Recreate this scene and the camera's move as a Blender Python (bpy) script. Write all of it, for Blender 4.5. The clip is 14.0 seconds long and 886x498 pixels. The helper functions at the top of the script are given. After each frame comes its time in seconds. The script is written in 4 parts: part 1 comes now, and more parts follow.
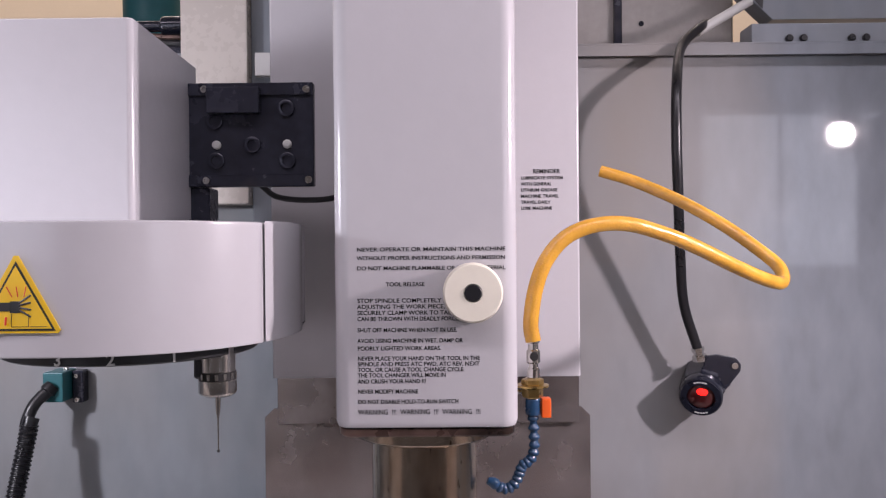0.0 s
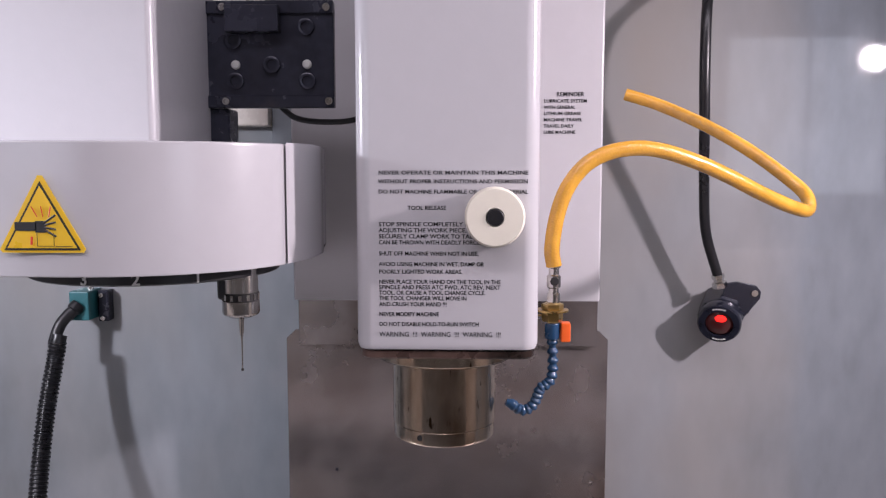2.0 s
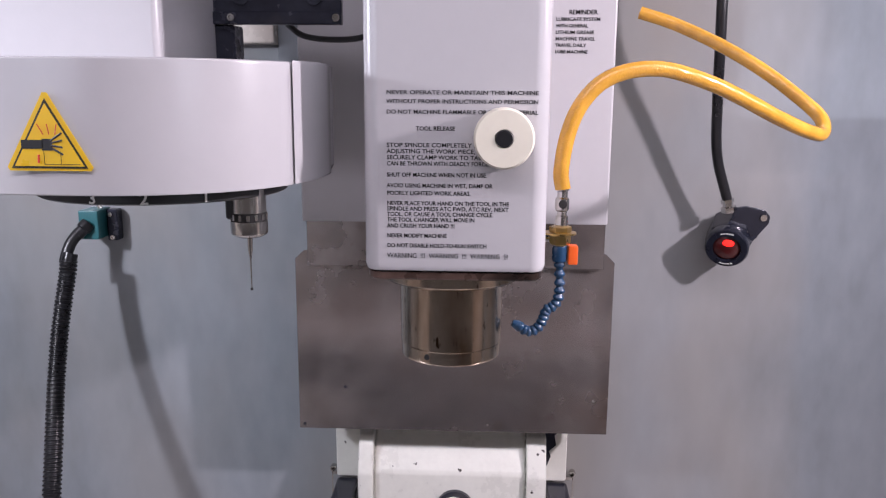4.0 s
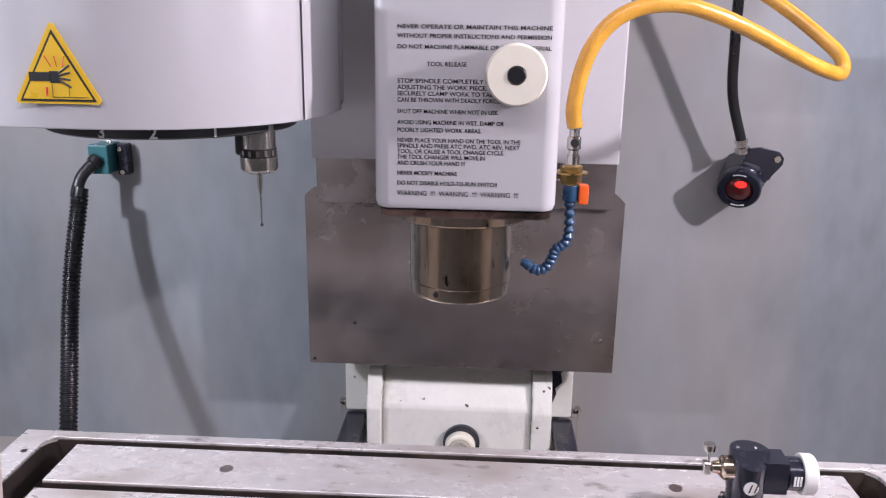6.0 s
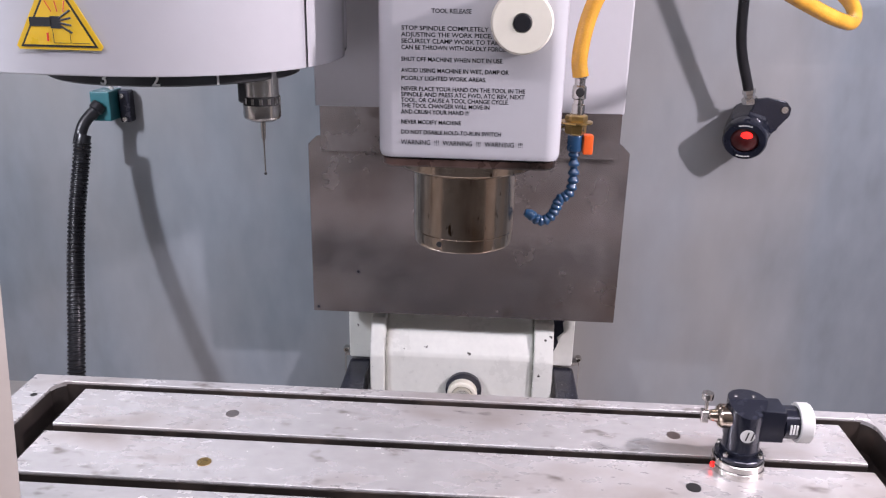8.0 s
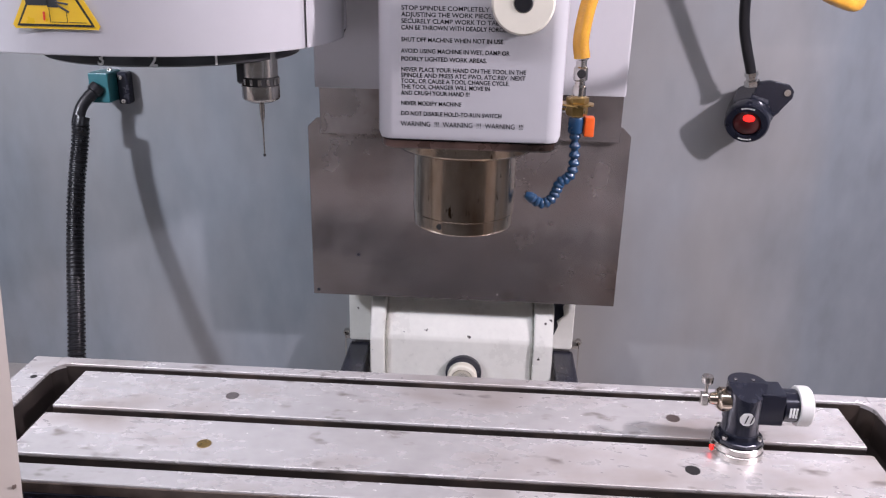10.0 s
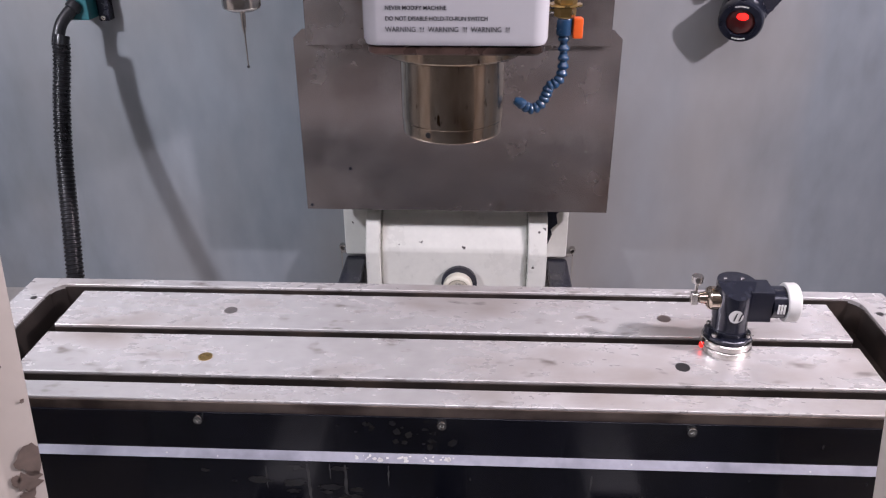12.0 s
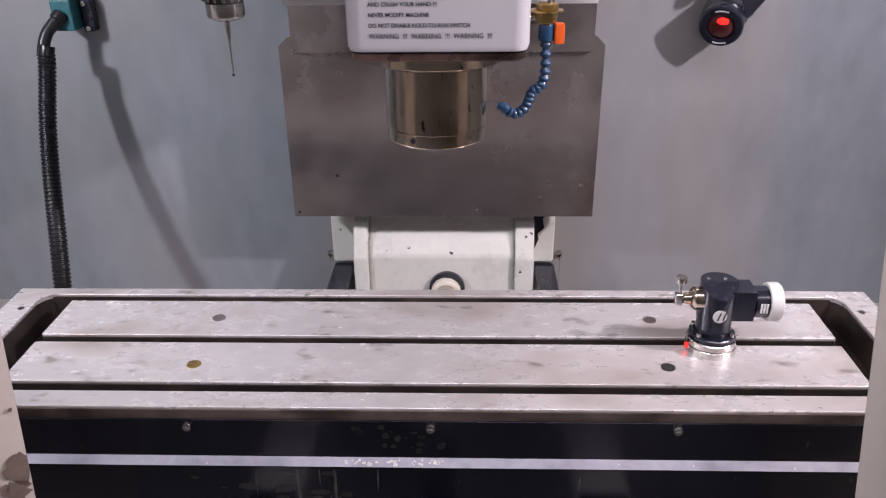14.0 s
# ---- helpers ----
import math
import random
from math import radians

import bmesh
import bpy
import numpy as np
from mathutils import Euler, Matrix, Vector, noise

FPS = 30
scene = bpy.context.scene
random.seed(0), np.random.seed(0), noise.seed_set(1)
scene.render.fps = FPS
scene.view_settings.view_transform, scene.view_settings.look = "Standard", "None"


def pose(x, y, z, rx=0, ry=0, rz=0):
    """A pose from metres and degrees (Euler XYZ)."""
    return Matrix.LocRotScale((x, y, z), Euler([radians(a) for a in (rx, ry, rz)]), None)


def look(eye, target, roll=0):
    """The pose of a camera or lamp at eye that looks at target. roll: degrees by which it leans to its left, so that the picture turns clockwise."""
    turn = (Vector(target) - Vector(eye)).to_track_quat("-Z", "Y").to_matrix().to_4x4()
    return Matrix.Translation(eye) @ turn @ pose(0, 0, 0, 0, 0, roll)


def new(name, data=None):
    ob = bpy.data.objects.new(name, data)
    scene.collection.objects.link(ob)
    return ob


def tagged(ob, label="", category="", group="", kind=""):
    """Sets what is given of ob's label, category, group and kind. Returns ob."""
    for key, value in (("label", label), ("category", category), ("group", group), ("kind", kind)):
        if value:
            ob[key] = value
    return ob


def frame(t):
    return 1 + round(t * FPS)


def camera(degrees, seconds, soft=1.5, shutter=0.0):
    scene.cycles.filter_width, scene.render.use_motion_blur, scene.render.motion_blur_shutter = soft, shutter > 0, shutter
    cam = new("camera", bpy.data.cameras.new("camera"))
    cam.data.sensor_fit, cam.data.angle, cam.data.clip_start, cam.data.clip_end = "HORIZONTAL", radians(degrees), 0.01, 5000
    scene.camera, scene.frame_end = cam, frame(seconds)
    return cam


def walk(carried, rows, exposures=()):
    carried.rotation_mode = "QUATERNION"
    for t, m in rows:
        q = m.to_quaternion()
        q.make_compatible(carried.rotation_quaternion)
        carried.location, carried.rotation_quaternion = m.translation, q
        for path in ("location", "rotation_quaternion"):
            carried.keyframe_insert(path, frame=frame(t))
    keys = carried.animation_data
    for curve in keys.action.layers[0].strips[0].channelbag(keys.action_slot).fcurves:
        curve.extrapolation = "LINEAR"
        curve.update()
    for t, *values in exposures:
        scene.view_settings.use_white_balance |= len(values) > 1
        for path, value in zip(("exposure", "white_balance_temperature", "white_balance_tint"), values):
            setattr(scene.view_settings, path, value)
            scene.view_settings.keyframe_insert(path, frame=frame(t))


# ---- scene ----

cam = camera(58.1, 14.0, soft=1.2)
EXPO = [(0, -0.15, 6500, 28), (3, -0.02, 6350, 26), (6, 0.08, 6250, 25), (8, 0.10, 6200, 24), (10.3, 0.0, 6200, 24), (11, -0.03, 6200, 24), (12.5, -0.10, 6350, 25), (14, -0.12, 6450, 26)]
PATH = [
    (0, (0.061, -0.81, 1.434), (0.047, 1.19, 1.422), -0.5),
    (0.5, (0.06, -0.81, 1.434), (0.044, 1.19, 1.4), -0.3),
    (1, (0.061, -0.808, 1.434), (0.031, 1.19, 1.359), -0.4),
    (1.5, (0.059, -0.807, 1.433), (0.014, 1.187, 1.278), -0.2),
    (2, (0.057, -0.806, 1.433), (-0.002, 1.183, 1.233), -0.0),
    (2.5, (0.056, -0.806, 1.434), (-0.008, 1.179, 1.194), 0.2),
    (3, (0.058, -0.807, 1.432), (-0.014, 1.17, 1.139), 0.2),
    (3.5, (0.057, -0.805, 1.432), (-0.015, 1.163, 1.085), 0.3),
    (6, (0.056, -0.804, 1.431), (-0.04, 1.119, 0.89), 0.9),
    (6.5, (0.059, -0.803, 1.43), (-0.039, 1.108, 0.85), 0.8),
    (7, (0.056, -0.804, 1.43), (-0.034, 1.102, 0.834), 1.0),
    (7.5, (0.058, -0.806, 1.432), (-0.04, 1.085, 0.788), 1.2),
    (8, (0.056, -0.806, 1.432), (-0.044, 1.078, 0.77), 1.2),
    (10.5, (0.057, -0.801, 1.429), (-0.042, 1.057, 0.696), 1.3),
    (10.6, (0.059, -0.800, 1.433), (-0.045, 1.044, 0.664), 0.9),
    (10.8, (0.061, -0.802, 1.428), (-0.046, 1.005, 0.579), 0.1),
    (11, (0.061, -0.804, 1.422), (-0.042, 0.995, 0.555), -0.5),
    (11.5, (0.063, -0.807, 1.421), (-0.03, 0.985, 0.538), -0.4),
    (12, (0.063, -0.809, 1.423), (-0.023, 0.979, 0.531), -0.3),
    (12.5, (0.065, -0.811, 1.421), (-0.017, 0.975, 0.524), -1.0),
    (13, (0.065, -0.813, 1.419), (-0.016, 0.966, 0.509), -1.4),
    (13.5, (0.066, -0.815, 1.422), (-0.004, 0.966, 0.514), -0.9),
    (14, (0.067, -0.817, 1.423), (0.007, 0.98, 0.548), -0.7),
]
walk(cam, [(t, look(eye, target, roll)) for t, eye, target, roll in PATH], exposures=EXPO)

# ---- world and lights ----
world = bpy.data.worlds.new("shop_air")
scene.world = world
world.use_nodes = True
wn = world.node_tree
wn.nodes["Background"].inputs[0].default_value = (0.93, 0.95, 1.0, 1)
wn.nodes["Background"].inputs[1].default_value = 0.05


def area_lamp(name, eye, target, sx, sy, watts, col):
    d = bpy.data.lights.new(name, "AREA")
    d.shape, d.size, d.size_y, d.energy, d.color = "RECTANGLE", sx, sy, watts, col
    ob = new(name, d)
    ob.matrix_world = look(eye, target)
    return ob


def spot_lamp(name, eye, target, cone, radius, watts, col):
    """A work light whose reflector throws a wide soft cone."""
    d = bpy.data.lights.new(name, "SPOT")
    d.shadow_soft_size, d.energy, d.color = radius, watts, col
    d.spot_size, d.spot_blend = radians(cone), 1.0
    ob = new(name, d)
    ob.matrix_world = look(eye, target)
    return ob


LAMP_R, LAMP_L = (1.175, -0.255, 1.735), (-1.06, -0.205, 1.60)
spot_lamp("work_light_right", LAMP_R, (-0.20, -0.02, 0.95), 132, 0.03, 84, (1.0, 0.95, 0.945))
spot_lamp("work_light_left", LAMP_L, (0.0, 0.26, 0.88), 150, 0.03, 39, (0.90, 0.97, 1.0))
area_lamp("shop_ceiling_light", (0.0, -1.58, 3.38), (0, -1.3, 0.0), 7.6, 0.42, 112, (0.99, 0.97, 1.0))
# Unseen fill lamp, added to brighten the beige wall behind the machine.
area_lamp("rear_wall_fill", (0.0, 1.55, 3.45), (0, 2.6, 2.1), 6.0, 0.25, 60, (1.0, 0.93, 0.82))

# ---- materials ----


def mat(name, col, rough=0.5, metal=0.0, var=0.08, scale=6.0, fine=90.0, bump=0.0, bump_scale=200.0, spec=0.5, stain=None, stain_at=(0.5, 0.7), stain_scale=4.0,
        stretch=(1, 1, 1), coat=0.0, rvar=0.12, stain_detail=6, speck=None, speck_at=(0.70, 0.74), speck_scale=140.0):
    """Procedural surface: broad and fine variation of colour and gloss, optional stains and fine relief."""
    m = bpy.data.materials.new(name)
    m.use_nodes = True
    n, l = m.node_tree.nodes, m.node_tree.links
    b = n["Principled BSDF"]
    b.inputs["Metallic"].default_value = metal
    b.inputs["Specular IOR Level"].default_value = spec
    b.inputs["Coat Weight"].default_value = coat
    b.inputs["Coat Roughness"].default_value = 0.15
    tc, mp = n.new("ShaderNodeTexCoord"), n.new("ShaderNodeMapping")
    mp.inputs["Scale"].default_value = stretch
    l.new(tc.outputs["Object"], mp.inputs["Vector"])

    def noise_tex(s, detail):
        t = n.new("ShaderNodeTexNoise")
        t.inputs["Scale"].default_value, t.inputs["Detail"].default_value = s, detail
        l.new(mp.outputs["Vector"], t.inputs["Vector"])
        return t

    big, small = noise_tex(scale, 4), noise_tex(fine, 3)
    add = n.new("ShaderNodeMath")
    add.operation = "MULTIPLY_ADD"
    l.new(small.outputs["Fac"], add.inputs[0])
    add.inputs[1].default_value = 0.45
    l.new(big.outputs["Fac"], add.inputs[2])
    rmp = n.new("ShaderNodeMapRange")
    l.new(add.outputs[0], rmp.inputs["Value"])
    rmp.inputs["From Min"].default_value, rmp.inputs["From Max"].default_value = 0.45, 1.0
    mix = n.new("ShaderNodeMix")
    mix.data_type = "RGBA"
    l.new(rmp.outputs["Result"], mix.inputs["Factor"])
    mix.inputs[6].default_value = (*[c * (1 - var) for c in col], 1)
    mix.inputs[7].default_value = (*[min(1, c * (1 + var)) for c in col], 1)
    out = mix.outputs[2]
    if stain:
        st = noise_tex(stain_scale, stain_detail)
        sr = n.new("ShaderNodeMapRange")
        l.new(st.outputs["Fac"], sr.inputs["Value"])
        sr.inputs["From Min"].default_value, sr.inputs["From Max"].default_value = stain_at
        m2 = n.new("ShaderNodeMix")
        m2.data_type = "RGBA"
        l.new(sr.outputs["Result"], m2.inputs["Factor"])
        l.new(out, m2.inputs[6])
        m2.inputs[7].default_value = (*stain, 1)
        out = m2.outputs[2]
    if speck:
        sp = noise_tex(speck_scale, 2)
        sq = n.new("ShaderNodeMapRange")
        l.new(sp.outputs["Fac"], sq.inputs["Value"])
        sq.inputs["From Min"].default_value, sq.inputs["From Max"].default_value = speck_at
        m3 = n.new("ShaderNodeMix")
        m3.data_type = "RGBA"
        l.new(sq.outputs["Result"], m3.inputs["Factor"])
        l.new(out, m3.inputs[6])
        m3.inputs[7].default_value = (*speck, 1)
        out = m3.outputs[2]
    l.new(out, b.inputs["Base Color"])
    rr = n.new("ShaderNodeMapRange")
    l.new(add.outputs[0], rr.inputs["Value"])
    rr.inputs["From Min"].default_value, rr.inputs["From Max"].default_value = 0.4, 1.05
    rr.inputs["To Min"].default_value, rr.inputs["To Max"].default_value = max(0.03, rough - rvar), min(1, rough + rvar)
    l.new(rr.outputs["Result"], b.inputs["Roughness"])
    if bump:
        bt = noise_tex(bump_scale, 3)
        bn = n.new("ShaderNodeBump")
        bn.inputs["Strength"].default_value, bn.inputs["Distance"].default_value = bump, 0.002
        l.new(bt.outputs["Fac"], bn.inputs["Height"])
        l.new(bn.outputs["Normal"], b.inputs["Normal"])
    return m


# Upright tone streaks and tan blotches paint blurred shop reflections into the colour.
M_WALL = mat("blue_grey_enclosure_paint", (0.245, 0.272, 0.300), 0.075, var=0.22, scale=2.4, fine=26, bump=0.010, bump_scale=7, rvar=0.045, stretch=(1, 1, 0.45), stain=(0.31, 0.285, 0.262), stain_at=(0.46, 0.74), stain_scale=1.9, stain_detail=3, speck=(0.06, 0.06, 0.06), speck_at=(0.80, 0.81), speck_scale=60)
M_WHITE = mat("white_machine_paint", (0.47, 0.46, 0.475), 0.20, var=0.03, scale=3, fine=60, bump=0.03, bump_scale=260, rvar=0.06)
M_CREAM = mat("beige_door_paint", (0.50, 0.44, 0.39), 0.42, var=0.05, stain=(0.13, 0.10, 0.085), stain_at=(0.72, 0.74), stain_scale=11)
M_CAST = mat("cream_casting_paint", (0.74, 0.735, 0.68), 0.30, var=0.08, scale=10, bump=0.15, bump_scale=60, stain=(0.50, 0.44, 0.36), stain_at=(0.58, 0.85), stain_scale=7, speck=(0.05, 0.045, 0.04), speck_at=(0.715, 0.745), speck_scale=55)
M_PANEL = mat("warm_white_panel_paint", (0.56, 0.52, 0.47), 0.28, var=0.05, scale=4, stain=(0.46, 0.41, 0.36), stain_at=(0.55, 0.8), stain_scale=3)
M_RUST = mat("rusty_bare_casting", (0.13, 0.08, 0.065), 0.30, metal=0.5, var=0.4, scale=22, bump=0.5, bump_scale=90, stain=(0.025, 0.017, 0.014), stain_at=(0.48, 0.62), stain_scale=9)
M_STEEL = mat("stained_way_cover_steel", (0.37, 0.335, 0.325), 0.24, metal=0.8, var=0.30, scale=5, fine=26, bump=0.03, bump_scale=9, stain=(0.17, 0.125, 0.105), stain_at=(0.40, 0.78), stain_scale=6, stain_detail=4, rvar=0.12, speck=(0.14, 0.08, 0.065), speck_at=(0.68, 0.86), speck_scale=20)
M_TABLE = mat("ground_cast_iron", (0.63, 0.61, 0.60), 0.27, metal=0.45, var=0.18, scale=9, fine=70, bump=0.018, bump_scale=160, stain=(0.36, 0.305, 0.27), stain_at=(0.50, 0.78), stain_scale=9, stain_detail=5, rvar=0.05, stretch=(0.7, 1.3, 1), speck=(0.25, 0.22, 0.20), speck_at=(0.62, 0.78), speck_scale=42)
# Near-black iron: the shade inside slots and troughs is put into the colour.
M_SLOT = mat("shaded_slot_iron", (0.034, 0.027, 0.024), 0.42, metal=0.3, var=0.4, scale=14, stain=(0.075, 0.055, 0.045), stain_at=(0.52, 0.72), stain_scale=16)
M_BLACK = mat("black_apron_paint", (0.0032, 0.0036, 0.0070), 0.17, var=0.4, scale=9, stain=(0.016, 0.016, 0.018), stain_at=(0.50, 0.80), stain_scale=6, stretch=(1, 1, 0.35), rvar=0.07, spec=0.42, speck=(0.05, 0.05, 0.05), speck_at=(0.76, 0.79), speck_scale=120)
M_NOSE = mat("worn_spindle_steel", (0.56, 0.475, 0.385), 0.17, metal=1.0, var=0.16, scale=18, fine=120, stain=(0.25, 0.155, 0.09), stain_at=(0.46, 0.78), stain_scale=20, stain_detail=5, stretch=(1, 1, 0.35), rvar=0.09, speck=(0.09, 0.05, 0.028), speck_at=(0.68, 0.74), speck_scale=150)
M_CHROME = mat("bright_steel", (0.58, 0.56, 0.53), 0.2, metal=1.0, var=0.06)
M_BRASS = mat("dull_brass", (0.44, 0.30, 0.11), 0.32, metal=0.95, var=0.15, scale=50)
M_YHOSE = mat("amber_clear_hose", (0.62, 0.31, 0.035), 0.16, var=0.22, scale=24, bump=0.35, bump_scale=420, coat=0.4)
M_LOC = mat("blue_segment_plastic", (0.014, 0.052, 0.115), 0.22, var=0.12)
M_ORANGE = mat("orange_valve_plastic", (0.80, 0.12, 0.015), 0.4, var=0.05)
M_RUBBER = mat("black_rubber", (0.010, 0.010, 0.012), 0.33, var=0.2)
M_BLKMET = mat("black_oxide_plate", (0.034, 0.036, 0.052), 0.24, metal=0.3, var=0.35, scale=14, bump=0.1, bump_scale=60, stain=(0.075, 0.07, 0.07), stain_at=(0.55, 0.85), stain_scale=10)
M_ANOD = mat("black_anodised_housing", (0.015, 0.017, 0.028), 0.20, metal=0.25, var=0.25, coat=0.2)
M_TEAL = mat("teal_junction_paint", (0.012, 0.115, 0.13), 0.4, var=0.12)
M_YELLOW = mat("yellow_warning_sticker", (0.80, 0.50, 0.01), 0.35, var=0.03)
M_INK = mat("black_print", (0.016, 0.016, 0.018), 0.45, var=0.05)
M_REDINK = mat("red_print", (0.55, 0.03, 0.01), 0.45, var=0.05)
M_PALEINK = mat("white_print", (0.66, 0.66, 0.64), 0.5, var=0.05)
M_KNOB = mat("white_nylon", (0.78, 0.74, 0.62), 0.35, var=0.05, scale=20)
M_GREYPL = mat("light_grey_cap", (0.55, 0.55, 0.53), 0.4, var=0.06)
M_DISC = mat("black_carousel_disc", (0.016, 0.016, 0.018), 0.35, var=0.1)
M_PAN = mat("grey_chip_pan_paint", (0.33, 0.31, 0.29), 0.5, var=0.15, scale=6, stain=(0.05, 0.04, 0.035), stain_at=(0.68, 0.74), stain_scale=14)
M_DIM = mat("dim_workshop_wall", (0.22, 0.21, 0.20), 0.8, var=0.1, scale=2)
# Brown iron, darkened in the colour for a side the lamps leave dim.
M_EDGE = mat("brown_shaded_side", (0.15, 0.115, 0.095), 0.42, metal=0.5, var=0.3, scale=20, stain=(0.05, 0.035, 0.03), stain_at=(0.5, 0.65), stain_scale=12)
M_SHOP = mat("beige_shop_wall", (0.62, 0.52, 0.38), 0.8, var=0.05, scale=2)
M_FLOOR = mat("shop_concrete", (0.085, 0.082, 0.08), 0.5, var=0.25, scale=2, stain=(0.04, 0.038, 0.036), stain_at=(0.5, 0.7), stain_scale=3)
M_DARK = mat("dark_hollow", (0.012, 0.011, 0.011), 0.7, var=0.1)
M_ALU = mat("milled_aluminium_cover", (0.62, 0.61, 0.60), 0.33, metal=0.7, var=0.06, scale=12)
M_CABLE = mat("ivory_cable", (0.55, 0.52, 0.44), 0.5, var=0.06)

M_RED = bpy.data.materials.new("red_indicator_window")
M_RED.use_nodes = True
_b = M_RED.node_tree.nodes["Principled BSDF"]
_b.inputs["Base Color"].default_value = (0.07, 0.012, 0.012, 1)
_b.inputs["Roughness"].default_value = 0.09
M_LED = bpy.data.materials.new("lit_red_led")
M_LED.use_nodes = True
_b = M_LED.node_tree.nodes["Principled BSDF"]
_b.inputs["Base Color"].default_value = (0.8, 0.02, 0.01, 1)
_b.inputs["Emission Color"].default_value = (1.0, 0.012, 0.006, 1)
_b.inputs["Emission Strength"].default_value = 3.0
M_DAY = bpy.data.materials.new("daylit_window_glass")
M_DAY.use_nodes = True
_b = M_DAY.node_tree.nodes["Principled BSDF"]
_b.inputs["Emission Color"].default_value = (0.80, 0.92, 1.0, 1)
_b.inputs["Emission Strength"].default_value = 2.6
M_LAMP = bpy.data.materials.new("lit_lamp_glass")
M_LAMP.use_nodes = True
_b = M_LAMP.node_tree.nodes["Principled BSDF"]
_b.inputs["Emission Color"].default_value = (1.0, 0.98, 0.95, 1)
_b.inputs["Emission Strength"].default_value = 4.0

# ---- mesh helpers ----


def put_mesh(bm_or_me, name, material, smooth=35):
    if isinstance(bm_or_me, bmesh.types.BMesh):
        me = bpy.data.meshes.new(name)
        bmesh.ops.recalc_face_normals(bm_or_me, faces=bm_or_me.faces)
        bm_or_me.to_mesh(me)
        bm_or_me.free()
    else:
        me = bm_or_me
    me.materials.append(material)
    me.polygons.foreach_set("use_smooth", [True] * len(me.polygons))
    me.set_sharp_from_angle(angle=radians(smooth))
    return me


def flat_sides(ob):
    """Weighted normals: large flat faces stay flat beside their small bevels."""
    w = ob.modifiers.new("flat_sides", "WEIGHTED_NORMAL")
    w.keep_sharp, w.weight = True, 80
    return ob


def thing(name, at, label, category, group="", kind=""):
    ob = new(name)
    ob.empty_display_size = 0.02
    ob.location = at
    return tagged(ob, label, category, group, kind)


def part(name, bm, material, parent=None, label="", smooth=35):
    ob = flat_sides(new(name, put_mesh(bm, name, material, smooth)))
    if parent is not None:
        ob.parent = parent
        origin = Vector((0, 0, 0))
        p = parent
        while p is not None:
            origin += p.location
            p = p.parent
        ob.data.transform(Matrix.Translation(-origin))
    return tagged(ob, label)


def solid(name, bm, material, label, category, kind=""):
    return tagged(new(name, put_mesh(bm, name, material)), label, category, "", kind)


def nb():
    return bmesh.new()


def add_from(bm, tmp):
    me = bpy.data.meshes.new("tmp")
    tmp.to_mesh(me)
    tmp.free()
    bm.from_mesh(me)
    bpy.data.meshes.remove(me)
    return bm


def bx(bm, x0, x1, y0, y1, z0, z1, bev=0.001, seg=1, m=None):
    t = bmesh.new()
    bmesh.ops.create_cube(t, size=1.0)
    for v in t.verts:
        v.co = Vector((x0 + (v.co.x + 0.5) * (x1 - x0), y0 + (v.co.y + 0.5) * (y1 - y0), z0 + (v.co.z + 0.5) * (z1 - z0)))
    if bev:
        bmesh.ops.bevel(t, geom=t.edges[:], offset=bev, segments=seg, profile=0.5, affect="EDGES")
    if m is not None:
        t.transform(m)
    return add_from(bm, t)


def prism(bm, poly, axis, a0, a1, bev=0.0, seg=2, m=None):
    """A polygon in the two other axes, extruded along one axis."""
    t = bmesh.new()

    def co(u, v, a):
        return {"x": (a, u, v), "y": (u, a, v), "z": (u, v, a)}[axis]

    lo = [t.verts.new(co(u, v, a0)) for u, v in poly]
    hi = [t.verts.new(co(u, v, a1)) for u, v in poly]
    k = len(poly)
    t.faces.new(lo)
    t.faces.new(hi[::-1])
    for i in range(k):
        t.faces.new((lo[i], hi[i], hi[(i + 1) % k], lo[(i + 1) % k]))
    bmesh.ops.recalc_face_normals(t, faces=t.faces)
    if bev:
        bmesh.ops.bevel(t, geom=t.edges[:], offset=bev, segments=seg, profile=0.5, affect="EDGES")
    if m is not None:
        t.transform(m)
    return add_from(bm, t)


def lathe(bm, prof, m, seg=40):
    """Turns rows of (radius, height) round z, then places by m."""
    t = bmesh.new()
    rings = []
    for r, z in prof:
        if r < 1e-6:
            rings.append([t.verts.new((0, 0, z))])
        else:
            rings.append([t.verts.new((r * math.cos(2 * math.pi * i / seg), r * math.sin(2 * math.pi * i / seg), z)) for i in range(seg)])
    for a, b in zip(rings, rings[1:]):
        for i in range(seg):
            j = (i + 1) % seg
            if len(a) == 1 and len(b) > 1:
                t.faces.new((a[0], b[i], b[j]))
            elif len(b) == 1 and len(a) > 1:
                t.faces.new((a[i], b[0], a[j]))
            elif len(a) > 1:
                t.faces.new((a[i], b[i], b[j], a[j]))
    if len(rings[0]) > 1:
        t.faces.new(rings[0][::-1])
    if len(rings[-1]) > 1:
        t.faces.new(rings[-1])
    t.transform(m)
    return add_from(bm, t)


def axis_m(p, d):
    """z turned to direction d, at p."""
    return Matrix.Translation(p) @ Vector(d).to_track_quat("Z", "Y").to_matrix().to_4x4()


def rod(bm, p, q, r, seg=24, cham=0.0008, r2=None):
    d = Vector(q) - Vector(p)
    h = d.length
    r2 = r if r2 is None else r2
    c = min(cham, r * 0.3, h * 0.3)
    return lathe(bm, [(0, 0), (r - c, 0), (r, c), (r2, h - c), (max(r2 - c, 1e-5), h), (0, h)], axis_m(p, d), seg)


